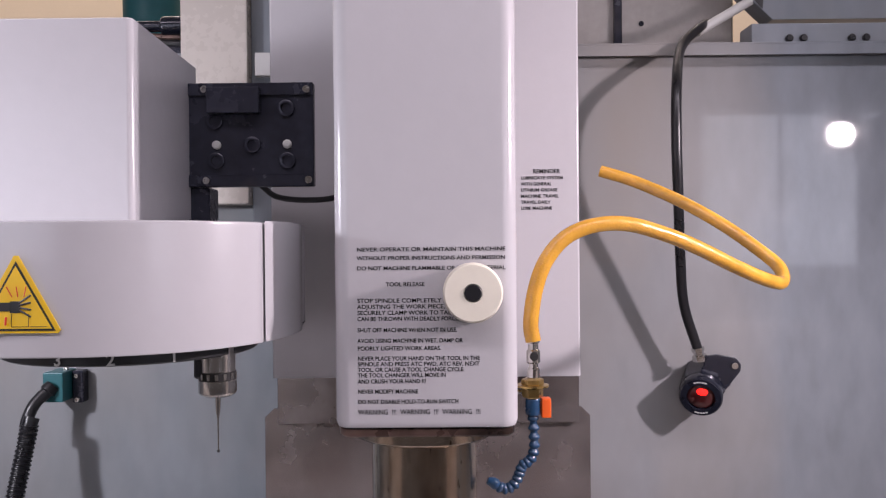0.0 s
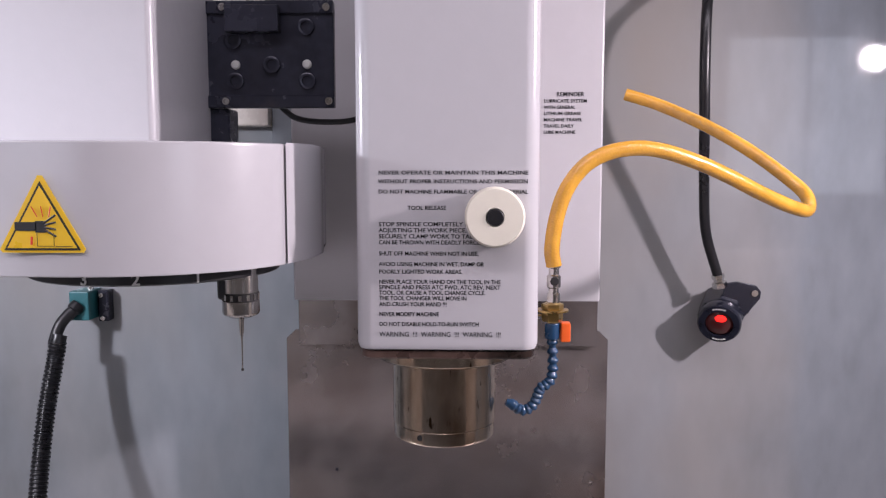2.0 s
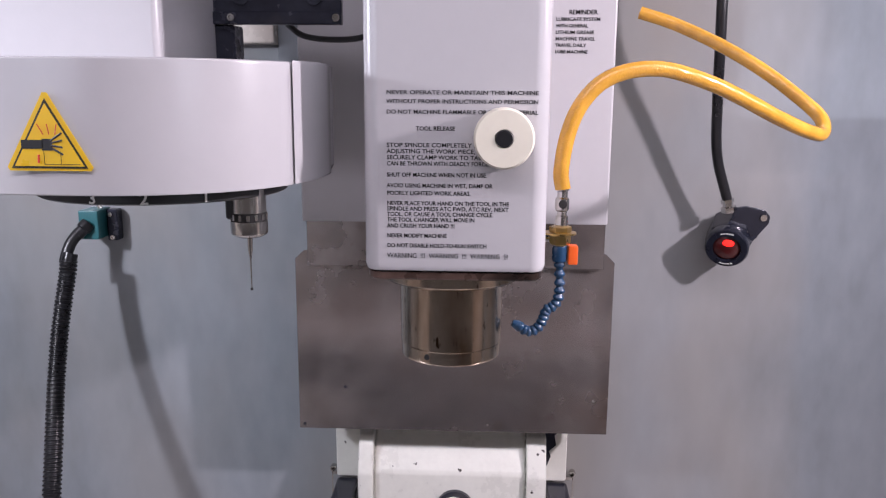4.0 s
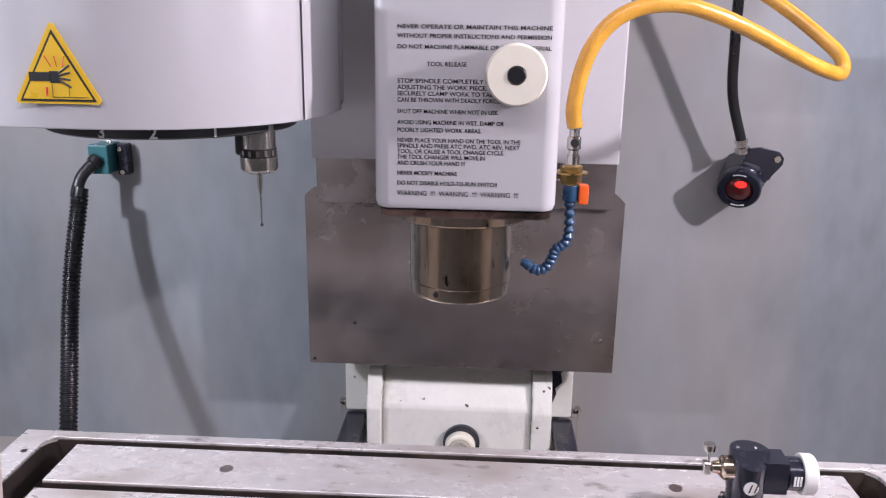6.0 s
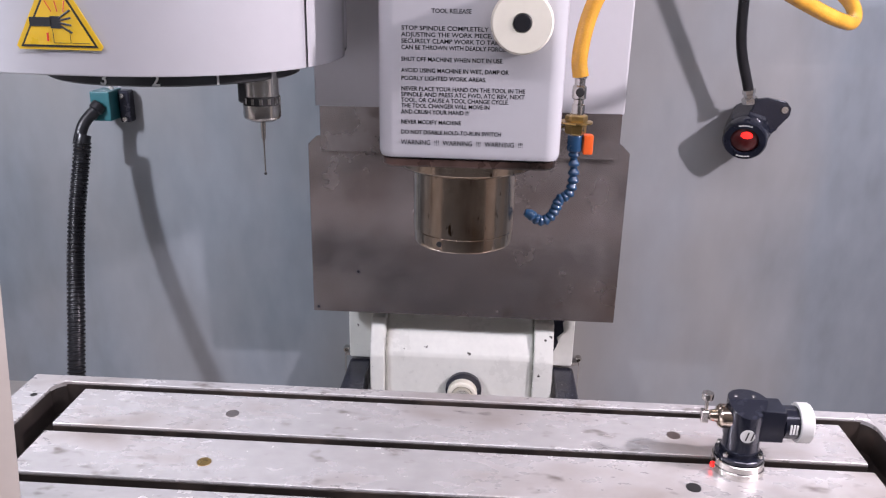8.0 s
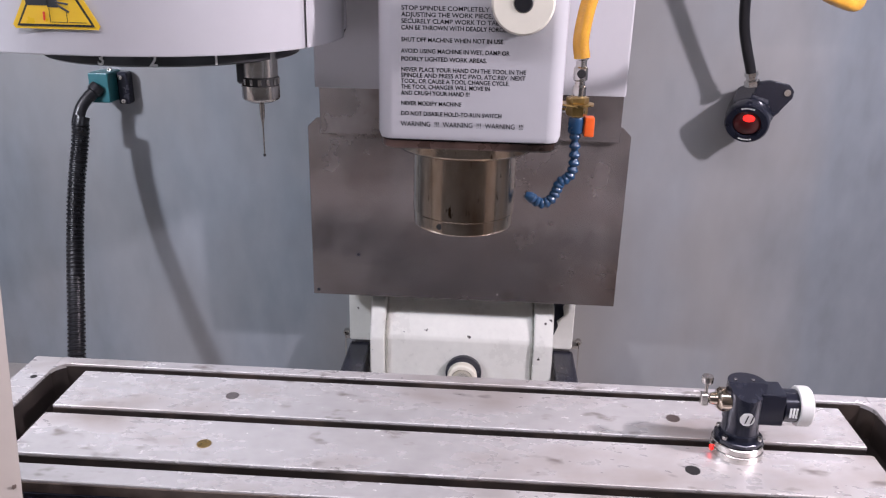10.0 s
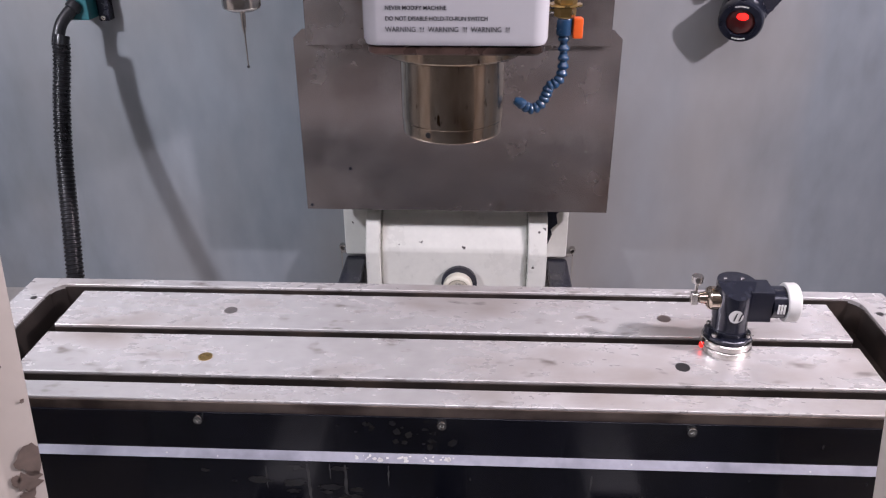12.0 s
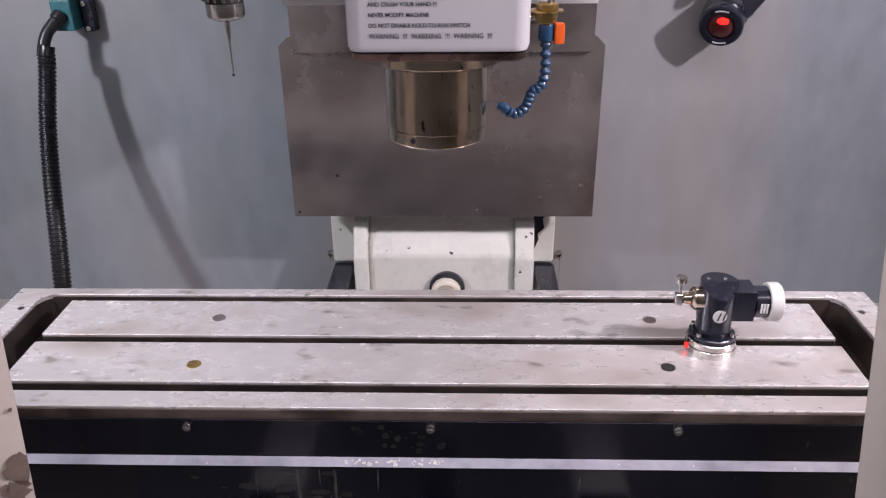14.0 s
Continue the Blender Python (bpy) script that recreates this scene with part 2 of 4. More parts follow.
def curve_points(pts, n):
    """Catmull-Rom through the points."""
    p = [Vector(q) for q in pts]
    p = [2 * p[0] - p[1], *p, 2 * p[-1] - p[-2]]
    out = []
    for i in range(1, len(p) - 2):
        for k in range(n):
            t = k / n
            out.append(0.5 * (2 * p[i] + (p[i + 1] - p[i - 1]) * t + (2 * p[i - 1] - 5 * p[i] + 4 * p[i + 1] - p[i + 2]) * t * t
                              + (3 * p[i] - p[i - 1] - 3 * p[i + 1] + p[i + 2]) * t ** 3))
    out.append(p[-2].copy())
    return out


def tube(bm, pts, r, n=10, seg=14, ribs=None):
    """A tube along a smooth curve; ribs = (pitch, depth) makes it corrugated."""
    c = curve_points(pts, n)
    if ribs:
        dist = [0.0]
        for a, b in zip(c, c[1:]):
            dist.append(dist[-1] + (b - a).length)
        k = int(dist[-1] / ribs[0] * 4)
        fine, j = [], 0
        for i in range(k + 1):
            s = dist[-1] * i / k
            while j < len(c) - 2 and dist[j + 1] < s:
                j += 1
            f = (s - dist[j]) / max(1e-9, dist[j + 1] - dist[j])
            fine.append(c[j].lerp(c[j + 1], f))
        c = fine
    t = bmesh.new()
    rings, side = [], None
    for i, p in enumerate(c):
        d = (c[min(i + 1, len(c) - 1)] - c[max(i - 1, 0)]).normalized()
        if side is None:
            side = d.orthogonal().normalized()
        side = (side - d * side.dot(d)).normalized()
        up = d.cross(side)
        rr = r
        if ribs:
            rr = r - (ribs[1] if i % 4 in (2, 3) else 0)
        rings.append([t.verts.new(p + rr * (math.cos(2 * math.pi * k / seg) * side + math.sin(2 * math.pi * k / seg) * up)) for k in range(seg)])
    for a, b in zip(rings, rings[1:]):
        for k in range(seg):
            t.faces.new((a[k], b[k], b[(k + 1) % seg], a[(k + 1) % seg]))
    t.faces.new(rings[0][::-1])
    t.faces.new(rings[-1])
    return add_from(bm, t)


def letters(text, size, m, bold=0.0, align="LEFT", width=None):
    """Letters of the built-in font as a thin solid mesh, lying in the plane of m; width squeezes the line to its true length."""
    cu = bpy.data.curves.new("letters", "FONT")
    cu.body, cu.size, cu.extrude, cu.offset, cu.align_x = text, size, 0.0001, bold, align
    cu.resolution_u = 3
    ob = bpy.data.objects.new("letters", cu)
    scene.collection.objects.link(ob)
    bpy.context.view_layer.update()
    me = bpy.data.meshes.new_from_object(ob.evaluated_get(bpy.context.evaluated_depsgraph_get()))
    bpy.data.objects.remove(ob)
    if width:
        xs = [v.co.x for v in me.vertices]
        k = width / (max(xs) - min(xs))
        me.transform(Matrix.Diagonal((k, 1, 1, 1)))
    me.transform(m)
    b = bmesh.new()
    b.from_mesh(me)
    bpy.data.meshes.remove(me)
    return b


def facing(x, y, z):
    """The plane of a sign at this place that looks towards -y."""
    return Matrix.Translation((x, y, z)) @ Matrix.Rotation(radians(90), 4, "X")


def screw_head(bm, p, d, r, h):
    lathe(bm, [(0, 0), (r, 0), (r, h * 0.75), (r * 0.88, h), (r * 0.5, h), (r * 0.46, h * 0.45), (0, h * 0.45)], axis_m(p, d), 18)


CX = 0.0255
WY = 0.60

# ---- large structure: the enclosure and the shop round it ----
b = nb()
bx(b, -1.25, 1.25, WY, WY + 0.004, 0.30, 1.776, 0)
bx(b, 0.27, 1.25, WY - 0.022, WY + 0.03, 1.7765, 1.780, 0.0005)
bx(b, 0.27, 1.25, WY - 0.022, WY - 0.0195, 1.758, 1.7765, 0.0004)
solid("wall_back", b, M_WALL, "blue-grey glossy painted sheet metal rear wall", "wall", "structure")
for side, name in ((-1, "wall_left"), (1, "wall_right")):
    b = nb()
    bx(b, side * 1.25 - 0.01, side * 1.25 + 0.01, -0.30, WY + 0.004, 0.30, 1.776, 0)
    solid(name, b, M_WALL, "blue-grey painted sheet metal side wall", "wall", "structure")
b = nb()
bx(b, -1.25, 1.25, -0.30, WY, 0.595, 0.615, 0)
solid("floor", b, M_PAN, "stained grey chip pan under the table", "chip pan", "structure")
b = nb()
bx(b, -4, 4, -4, 4, -0.02, 0, 0)
solid("ground", b, M_FLOOR, "grey concrete workshop floor", "floor", "structure")
for nm, q in (("wall_shop_left", (-4.1, -4, -4, 2.7, 0, 3.6)), ("wall_shop_right", (4, 4.1, -4, 2.7, 0, 3.6)), ("wall_shop_front", (-4, 4, -4.1, -4, 0, 3.6))):
    b = nb()
    bx(b, *q, 0)
    solid(nm, b, M_DIM, "dim workshop wall", "wall", "structure")
b = nb()
bx(b, -4.1, 4.1, -4.1, 2.7, 3.6, 3.7, 0)
solid("ceiling", b, M_GREYPL, "pale workshop ceiling", "ceiling", "structure")
b = nb()
bx(b, -4, 4, 2.6, 2.7, 0, 3.6, 0)
solid("wall_shop", b, M_SHOP, "beige workshop wall behind the machine", "wall", "structure")
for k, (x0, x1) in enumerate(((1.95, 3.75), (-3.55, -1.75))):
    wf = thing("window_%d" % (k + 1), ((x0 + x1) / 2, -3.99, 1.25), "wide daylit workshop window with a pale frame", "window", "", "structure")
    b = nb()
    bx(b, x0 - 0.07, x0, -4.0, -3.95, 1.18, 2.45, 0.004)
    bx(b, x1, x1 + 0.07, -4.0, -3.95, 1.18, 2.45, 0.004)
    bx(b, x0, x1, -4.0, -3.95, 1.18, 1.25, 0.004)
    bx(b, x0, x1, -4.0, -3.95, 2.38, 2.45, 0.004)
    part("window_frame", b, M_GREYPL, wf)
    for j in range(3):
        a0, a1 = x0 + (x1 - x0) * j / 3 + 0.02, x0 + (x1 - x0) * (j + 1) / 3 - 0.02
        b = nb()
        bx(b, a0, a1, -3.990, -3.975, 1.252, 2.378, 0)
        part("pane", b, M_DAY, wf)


def door_post(name, edge, out):
    """A chipped enclosure post: the leaning inner edge, a bevelled face and the front sheet."""
    t = nb()
    k = 1 if out > 0 else -1
    rows = []
    for z, x in edge:
        rows.append([t.verts.new(v) for v in ((x, -0.25, z), (x + k * 0.030, -0.268, z), (x + k * 0.034, -0.30, z), (x + k * 0.9, -0.30, z), (x + k * 0.9, -0.25, z))])
    for lo, hi in zip(rows, rows[1:]):
        for i in range(5):
            j = (i + 1) % 5
            t.faces.new((lo[i], lo[j], hi[j], hi[i]))
    t.faces.new(rows[0])
    t.faces.new(rows[-1][::-1])
    bmesh.ops.recalc_face_normals(t, faces=t.faces)
    bmesh.ops.bevel(t, geom=t.edges[:], offset=0.003, segments=2, profile=0.5, affect="EDGES")
    solid(name, t, M_CREAM, "beige painted door post with chipped paint", "door post", "structure")


door_post("wall_front_left", ((0.30, -0.385), (1.20, -0.316)), -1)
door_post("wall_front_right", ((0.30, 0.492), (1.20, 0.384)), 1)

# ---- the machine column and its painted foot ----
column = thing("machine_column", (CX, 0.6, 0.6), "cream painted cast column foot with chipped paint and a rusty recess", "machine column")
b = nb()
bx(b, -0.186, -0.119, 0.530, 0.64, 0.741, 1.10, 0.004, 2)
part("side_rib", b, M_CAST, column)
b = nb()
bx(b, 0.162, 0.229, 0.530, 0.64, 0.741, 1.10, 0.004, 2)
part("side_rib", b, M_CAST, column, "cream rib with peeling dark paint")
b = nb()
prism(b, [(0.190, 0.762), (0.200, 0.790), (0.197, 0.800), (0.209, 0.812), (0.206, 0.830), (0.217, 0.843), (0.215, 0.860), (0.2280, 0.880), (0.2280, 1.0), (0.170, 1.0), (0.170, 0.762)], "y", 0.5285, 0.5298, 0)
part("bare_patch", b, M_BLKMET, column, "dark patch where cream paint has peeled off")
b = nb()
bx(b, -0.119, 0.162, 0.565, 0.64, 0.80, 1.10, 0.002)
part("recess", b, M_RUST, column, "rusty bare cast recess")
b = nb()
prism(b, [(0.46, 0.60), (0.46, 0.787), (0.505, 0.858), (0.566, 0.872), (0.57, 0.60)], "x", -0.110, 0.152, 0.006, 3)
part("foot", b, M_CAST, column)
for x0, x1 in ((-0.136, -0.110), (0.152, 0.186)):
    b = nb()
    prism(b, [(0.450, 0.60), (0.450, 0.786), (0.476, 0.850), (0.531, 0.854), (0.57, 0.60)], "x", x0, x1, 0.004, 2)
    part("foot_rib", b, M_CAST, column)
b = nb()
bx(b, -0.20, 0.25, 0.64, 0.9, 0.6, 2.3, 0.01, 2)
part("upright", b, M_WHITE, column)
b = nb()
lathe(b, [(0.019, 0), (0.0265, 0.0), (0.0265, 0.018), (0.024, 0.020), (0.019, 0.020), (0.019, 0)], axis_m((0.029, 0.456, 0.722), (0, -1, 0)), 32)
part("bearing_ring", b, M_KNOB, column, "ivory seal ring")
b = nb()
lathe(b, [(0.0, 0), (0.032, 0.0), (0.032, 0.008), (0.0, 0.008)], axis_m((0.031, 0.459, 0.726), (0, -1, 0)), 32)
part("bearing_cap", b, M_BLKMET, column)
b = nb()
rod(b, (0.029, 0.47, 0.722), (0.029, 0.10, 0.722), 0.0185)
part("screw_shaft", b, M_CHROME, column, "polished ball screw shaft")
for x in (-0.166, 0.212):
    b = nb()
    bx(b, x - 0.019, x + 0.019, 0.0, 0.535, 0.690, 0.737, 0.003)
    part("guide_rail", b, M_BLKMET, column, "dark oily linear rail")
for x, s in ((-0.196, 1), (0.243, -1)):
    b = nb()
    screw_head(b, (x, 0.5600, 0.746), (0, -1, 0), 0.0058, 0.012)
    part("corner_bolt", b, M_CHROME, column)
    b = nb()
    bx(b, x - 0.001, x + 0.001, 0.5425, 0.5445, 0.66, 0.745, 0)
    bx(b, min(x, x + s * 0.013), max(x, x + s * 0.013), 0.5425, 0.5445, 0.738, 0.7435, 0)
    part("corner_clip", b, M_CHROME, column)

column.location, column.scale = (0.0245, 0.642, 0.575), (1.03, 1.03, 1.03)

# ---- way cover plates on the column ----
cover = thing("way_cover", (CX, 0.44, 0.88), "stained brown-grey steel way cover plates below the spindle head", "way cover")
b = nb()
prism(b, [(-0.2275, 0.878), (0.279, 0.878), (0.279, 1.166), (0.265, 1.180), (-0.213, 1.180), (-0.2275, 1.166)], "y", 0.430, 0.4325, 0.0006, 1)
part("front_plate", b, M_STEEL, cover)
b = nb()
bx(b, -0.2275, 0.279, 0.4327, 0.455, 0.878, 0.8805, 0.0004)
part("plate_flange", b, M_STEEL, cover)
b = nb()
bx(b, -0.2275, -0.2255, 0.4327, 0.466, 0.881, 1.165, 0.0004)
part("plate_flange", b, M_STEEL, cover)
b = nb()
bx(b, 0.277, 0.279, 0.4327, 0.466, 0.881, 1.165, 0.0004)
part("plate_flange", b, M_STEEL, cover)
b = nb()
bx(b, -0.205, 0.260, 0.418, 0.429, 1.158, 1.36, 0.0008)
part("upper_plate", b, M_STEEL, cover)
b = nb()
bx(b, -0.217, 0.269, 0.452, 0.4545, 0.885, 1.10, 0.0006)
part("inner_plate", b, M_STEEL, cover, "lower steel plate slid up behind the front plate")
for x, z in ((0.2555, 0.936), (-0.150, 0.952), (0.236, 0.985), (-0.219, 0.886)):
    b = nb()
    screw_head(b, (x, 0.430, z), (0, -1, 0), 0.0025, 0.0012)
    part("rivet", b, M_BLKMET if x < 0 else M_CHROME, cover)
# Hidden plate, added only to block light falling behind the cover.
b = nb()
bx(b, -0.2250, 0.2765, 0.4550, 0.545, 1.02, 1.023, 0.0004)
part("light_stop_web", b, M_STEEL, cover)
cover.location, cover.scale = (0.0241, 0.4879, 0.8588), (1.0385, 1.0385, 1.0385)

# ---- the spindle head, standing at its lowest place ----
head = thing("spindle_head", (CX, 0.2, 1.14), "white painted spindle head with black warning text and worn steel nose", "spindle head")


def rounded(x0, x1, y0, y1, r, n=6):
    out = []
    for cx, cy, a in ((x1 - r, y1 - r, 0), (x0 + r, y1 - r, 90), (x0 + r, y0 + r, 180), (x1 - r, y0 + r, 270)):
        for i in range(n + 1):
            q = radians(a + 90 * i / n)
            out.append((cx + r * math.cos(q), cy + r * math.sin(q)))
    return out


def shell(bm, x0, x1, y0, y1, r, rows):
    """Rounded box from rows of (inset, height)."""
    t = bmesh.new()
    rings = [[t.verts.new((x, y, z)) for x, y in rounded(x0 + i, x1 - i, y0 + i, y1 - i, max(r - i, 0.001))] for i, z in rows]
    for a, c in zip(rings, rings[1:]):
        for k in range(len(a)):
            t.faces.new((a[k], c[k], c[(k + 1) % len(a)], a[(k + 1) % len(a)]))
    t.faces.new(rings[0][::-1])
    t.faces.new(rings[-1])
    return add_from(bm, t)


b = nb()
shell(b, -0.053, 0.129, -0.026, 0.375, 0.016, [(0.007, 1.2515), (0.002, 1.2535), (0.0, 1.259), (0.0, 1.93), (0.003, 1.937), (0.012, 1.94)])
part("front_cover", b, M_WHITE, head)
b = nb()
shell(b, -0.050, 0.126, -0.022, 0.375, 0.016, [(0.002, 1.243), (0.0, 1.245), (0.0, 1.2512)])
part("base_plate", b, M_RUST, head, "dark oily base plate")
b = nb()
shell(b, -0.203, 0.256, 0.376, 0.417, 0.004, [(0.001, 1.236), (0.0, 1.238), (0.0, 2.05), (0.002, 2.052)])
part("rear_cover", b, M_WHITE, head)
NX, NY = 0.0325, 0.066
b = nb()
lathe(b, [(0.0, 1.226), (0.066, 1.226), (0.075, 1.229), (0.0765, 1.231), (0.0765, 1.2425), (0.0, 1.2428)], Matrix.Translation((NX, NY, 0)), 64)
part("nose_flange", b, M_NOSE, head)
b = nb()
lathe(b, [(0.022, 1.155), (0.024, 1.1385), (0.049, 1.1385), (0.0552, 1.1400), (0.0560, 1.1420), (0.0560, 1.1545), (0.0553, 1.1553), (0.0553, 1.1562), (0.0572, 1.1570), (0.0572, 1.226), (0.022, 1.226)], Matrix.Translation((NX, NY, 0)), 64)
nose = part("spindle_nose", b, M_NOSE, head, "oil-stained steel spindle nose")
b = nb()
rod(b, (0.0085, 0.0170, 1.1485), (0.0082, 0.0148, 1.1485), 0.0033, 16, 0.0002)
part("air_hole", b, M_DARK, nose)
for a in (200, 20):
    q = radians(a)
    b = nb()
    bx(b, -0.007, 0.007, -0.010, 0.010, 0, 0.007, 0.001, 1, Matrix.Translation((NX + 0.036 * math.cos(q), NY + 0.036 * math.sin(q), 1.1330)) @ Matrix.Rotation(q, 4, "Z"))
    part("drive_key", b, M_BLKMET, nose)
LINES = [("NEVER OPERATE OR MAINTAIN THIS MACHINE", 0.172, 1.4275, 0.0055), ("WITHOUT PROPER INSTRUCTIONS AND PERMISSION", 0.180, 1.4190, 0.0055),
         ("DO NOT MACHINE FLAMMABLE OR TOXIC MATERIAL", 0.158, 1.4090, 0.0055),
         ("STOP SPINDLE COMPLETELY BEFORE", 0.107, 1.3770, 0.0058), ("ADJUSTING THE WORK PIECE, FIXTURE, OR", 0.125, 1.3710, 0.0058),
         ("SECURELY CLAMP WORK TO TABLE. PARTS", 0.119, 1.3650, 0.0058), ("CAN BE THROWN WITH DEADLY FORCE.", 0.100, 1.3590, 0.0058),
         ("SHUT OFF MACHINE WHEN NOT IN USE.", 0.098, 1.3480, 0.0058), ("AVOID USING MACHINE IN WET, DAMP OR", 0.104, 1.3375, 0.0058), ("POORLY LIGHTED WORK AREAS.", 0.082, 1.3300, 0.0058),
         ("NEVER PLACE YOUR HAND ON THE TOOL IN THE", 0.120, 1.3200, 0.0058), ("SPINDLE AND PRESS ATC FWD, ATC REV, NEXT", 0.120, 1.3145, 0.0058),
         ("TOOL, OR CAUSE A TOOL CHANGE CYCLE.", 0.105, 1.3090, 0.0058), ("THE TOOL CHANGER WILL MOVE IN", 0.0865, 1.3035, 0.0058), ("AND CRUSH YOUR HAND !!!", 0.067, 1.2975, 0.0058),
         ("NEVER MODIFY MACHINE", 0.059, 1.2875, 0.0058), ("DO NOT DISABLE HOLD-TO-RUN SWITCH", 0.0985, 1.2775, 0.0058), ("WARNING  !!!  WARNING  !!!  WARNING  !!!", 0.1205, 1.2668, 0.0072)]
for body, wide, z, size in LINES:
    wide = min(wide, 0.146)
    part("warning_text", letters(body, size, facing(-0.0295, -0.0262, z), 0.00007 if size < 0.007 else 0.0, "LEFT", wide), M_INK, head, "black printed warning line")
part("warning_text", letters("TOOL RELEASE", 0.0058, facing(-0.001, -0.0262, 1.3930), 0.00008, "LEFT", 0.038), M_INK, head, "black printed button caption")
for i, (body, wide) in enumerate((("REMINDER", 0.040), ("LUBRICATE SYSTEM", 0.062), ("WITH GENERAL", 0.046), ("LITHIUM GREASE", 0.054), ("MACHINE TRAVEL", 0.056), ("TRAVEL DAILY", 0.044), ("LUBE MACHINE", 0.046))):
    part("reminder_text", letters(body, 0.009 if i == 0 else 0.0068, facing(0.169 + (0.018 if i == 0 else 0), 0.3755, 1.538 - 0.009 * i), 0.0001, "LEFT", wide), M_INK, head, "black printed reminder line")
b = nb()
lathe(b, [(0.0, 0), (0.0275, 0.0), (0.029, 0.002), (0.029, 0.020), (0.027, 0.023), (0.009, 0.023), (0.0085, 0.019), (0.0, 0.019)], axis_m((0.084, -0.0265, 1.387), (0, -1, 0)), 48)
knob = part("release_button", b, M_KNOB, head, "white round tool release button")
b = nb()
rod(b, (0.084, -0.0465, 1.387), (0.084, -0.0505, 1.387), 0.0082, 24)
part("button_screw", b, M_RUBBER, knob)

# ---- coolant line beside the spindle ----
line = thing("coolant_line", (0.156, 0.08, 1.28), "amber hose with brass valve and blue segmented coolant nozzle", "coolant hose")
b = nb()
tube(b, [(0.1545, 0.08, 1.325), (0.152, 0.08, 1.346), (0.158, 0.082, 1.384), (0.171, 0.085, 1.416), (0.194, 0.09, 1.441), (0.227, 0.095, 1.454), (0.268, 0.105, 1.455), (0.317, 0.12, 1.442), (0.362, 0.14, 1.425), (0.409, 0.16, 1.404), (0.457, 0.185, 1.386), (0.486, 0.21, 1.382), (0.492, 0.235, 1.401), (0.468, 0.26, 1.429), (0.433, 0.29, 1.461), (0.389, 0.325, 1.493), (0.335, 0.365, 1.524), (0.288, 0.38, 1.541)], 0.0088, 10, 18)
part("hose", b, M_YHOSE, line)
b = nb()
lathe(b, [(0, 0), (0.0068, 0), (0.0072, 0.002), (0.0072, 0.010), (0.0055, 0.012), (0.0055, 0.016), (0.0078, 0.018), (0.0078, 0.030), (0.0058, 0.032), (0.0058, 0.0385), (0.0074, 0.040), (0.0074, 0.050), (0, 0.050)], Matrix.Translation((0.1545, 0.08, 1.284)), 20)
part("fitting", b, M_CHROME, line, "steel pipe fitting")
b = nb()
rod(b, (0.1545, 0.0725, 1.309), (0.1545, 0.0705, 1.309), 0.0048, 16)
part("port", b, M_DARK, line)
b = nb()
lathe(b, [(0, 0), (0.0105, 0), (0.0118, 0.002), (0.0118, 0.010), (0.008, 0.012), (0, 0.012)], Matrix.Translation((0.1535, 0.08, 1.2625)), 6)
lathe(b, [(0, 0), (0.018, 0), (0.018, 0.0018), (0, 0.0018)], Matrix.Translation((0.1535, 0.08, 1.2746)), 28)
lathe(b, [(0, 0), (0.012, 0), (0.0125, 0.001), (0.0125, 0.006), (0.009, 0.0075), (0, 0.0075)], Matrix.Translation((0.1535, 0.08, 1.2766)), 6)
part("brass_nut", b, M_BRASS, line, "brass hexagon nut with a thin washer")
b = nb()
lathe(b, [(0, 0), (0.0075, 0.0), (0.0085, 0.002), (0.0085, 0.016), (0.0075, 0.018), (0, 0.018)], Matrix.Translation((0.1535, 0.08, 1.2430)), 20)
part("valve_body", b, M_LOC, line)
b = nb()
bx(b, 0.1625, 0.1735, 0.073, 0.087, 1.240, 1.262, 0.002, 2)
part("valve_handle", b, M_ORANGE, line, "orange valve lever")
SEG = curve_points([(0.1535, 0.080, 1.243), (0.1545, 0.080, 1.222), (0.1545, 0.079, 1.205), (0.150, 0.078, 1.192), (0.1405, 0.077, 1.187), (0.137, 0.076, 1.176), (0.130, 0.074, 1.165), (0.119, 0.073, 1.162), (0.108, 0.072, 1.170)], 2)
for i, (p, q) in enumerate(zip(SEG, SEG[1:])):
    b = nb()
    d = (q - p).normalized()
    r = 0.0064
    lathe(b, [(0, -0.0008), (r * 0.62, -0.0008), (r * 0.72, 0.0006), (r, 0.0030), (r * 1.02, 0.0046), (r * 0.9, 0.0062), (r * 0.66, 0.0072), (r * 0.6, (q - p).length), (0, (q - p).length)], axis_m(p, d), 16)
    part("hose_segment", b, M_LOC, line)
b = nb()
lathe(b, [(0, 0), (0.0058, 0), (0.0062, 0.002), (0.0038, 0.009), (0, 0.009)], axis_m((0.110, 0.072, 1.169), (-0.9, -0.1, 0.35)), 16)
part("nozzle_tip", b, M_LOC, line)
b = nb()
rod(b, (0.130, 0.08, 1.268), (0.142, 0.08, 1.268), 0.0028, 12)
part("mount_screw", b, M_CHROME, line)

# ---- tool changer ----
changer = thing("tool_changer", (-0.28, 0.07, 1.33), "white painted umbrella tool changer with a round cover", "tool changer")


def round_cover(a0, a1, n, cx=-0.300, cy=0.078, rx=0.197, ry=0.208, k=2.35):
    out = []
    for i in range(n + 1):
        a = radians(a0 + (a1 - a0) * i / n)
        c, s = math.cos(a), math.sin(a)
        out.append((cx + rx * math.copysign(abs(c) ** (2 / k), c), cy + ry * math.copysign(abs(s) ** (2 / k), s)))
    return out


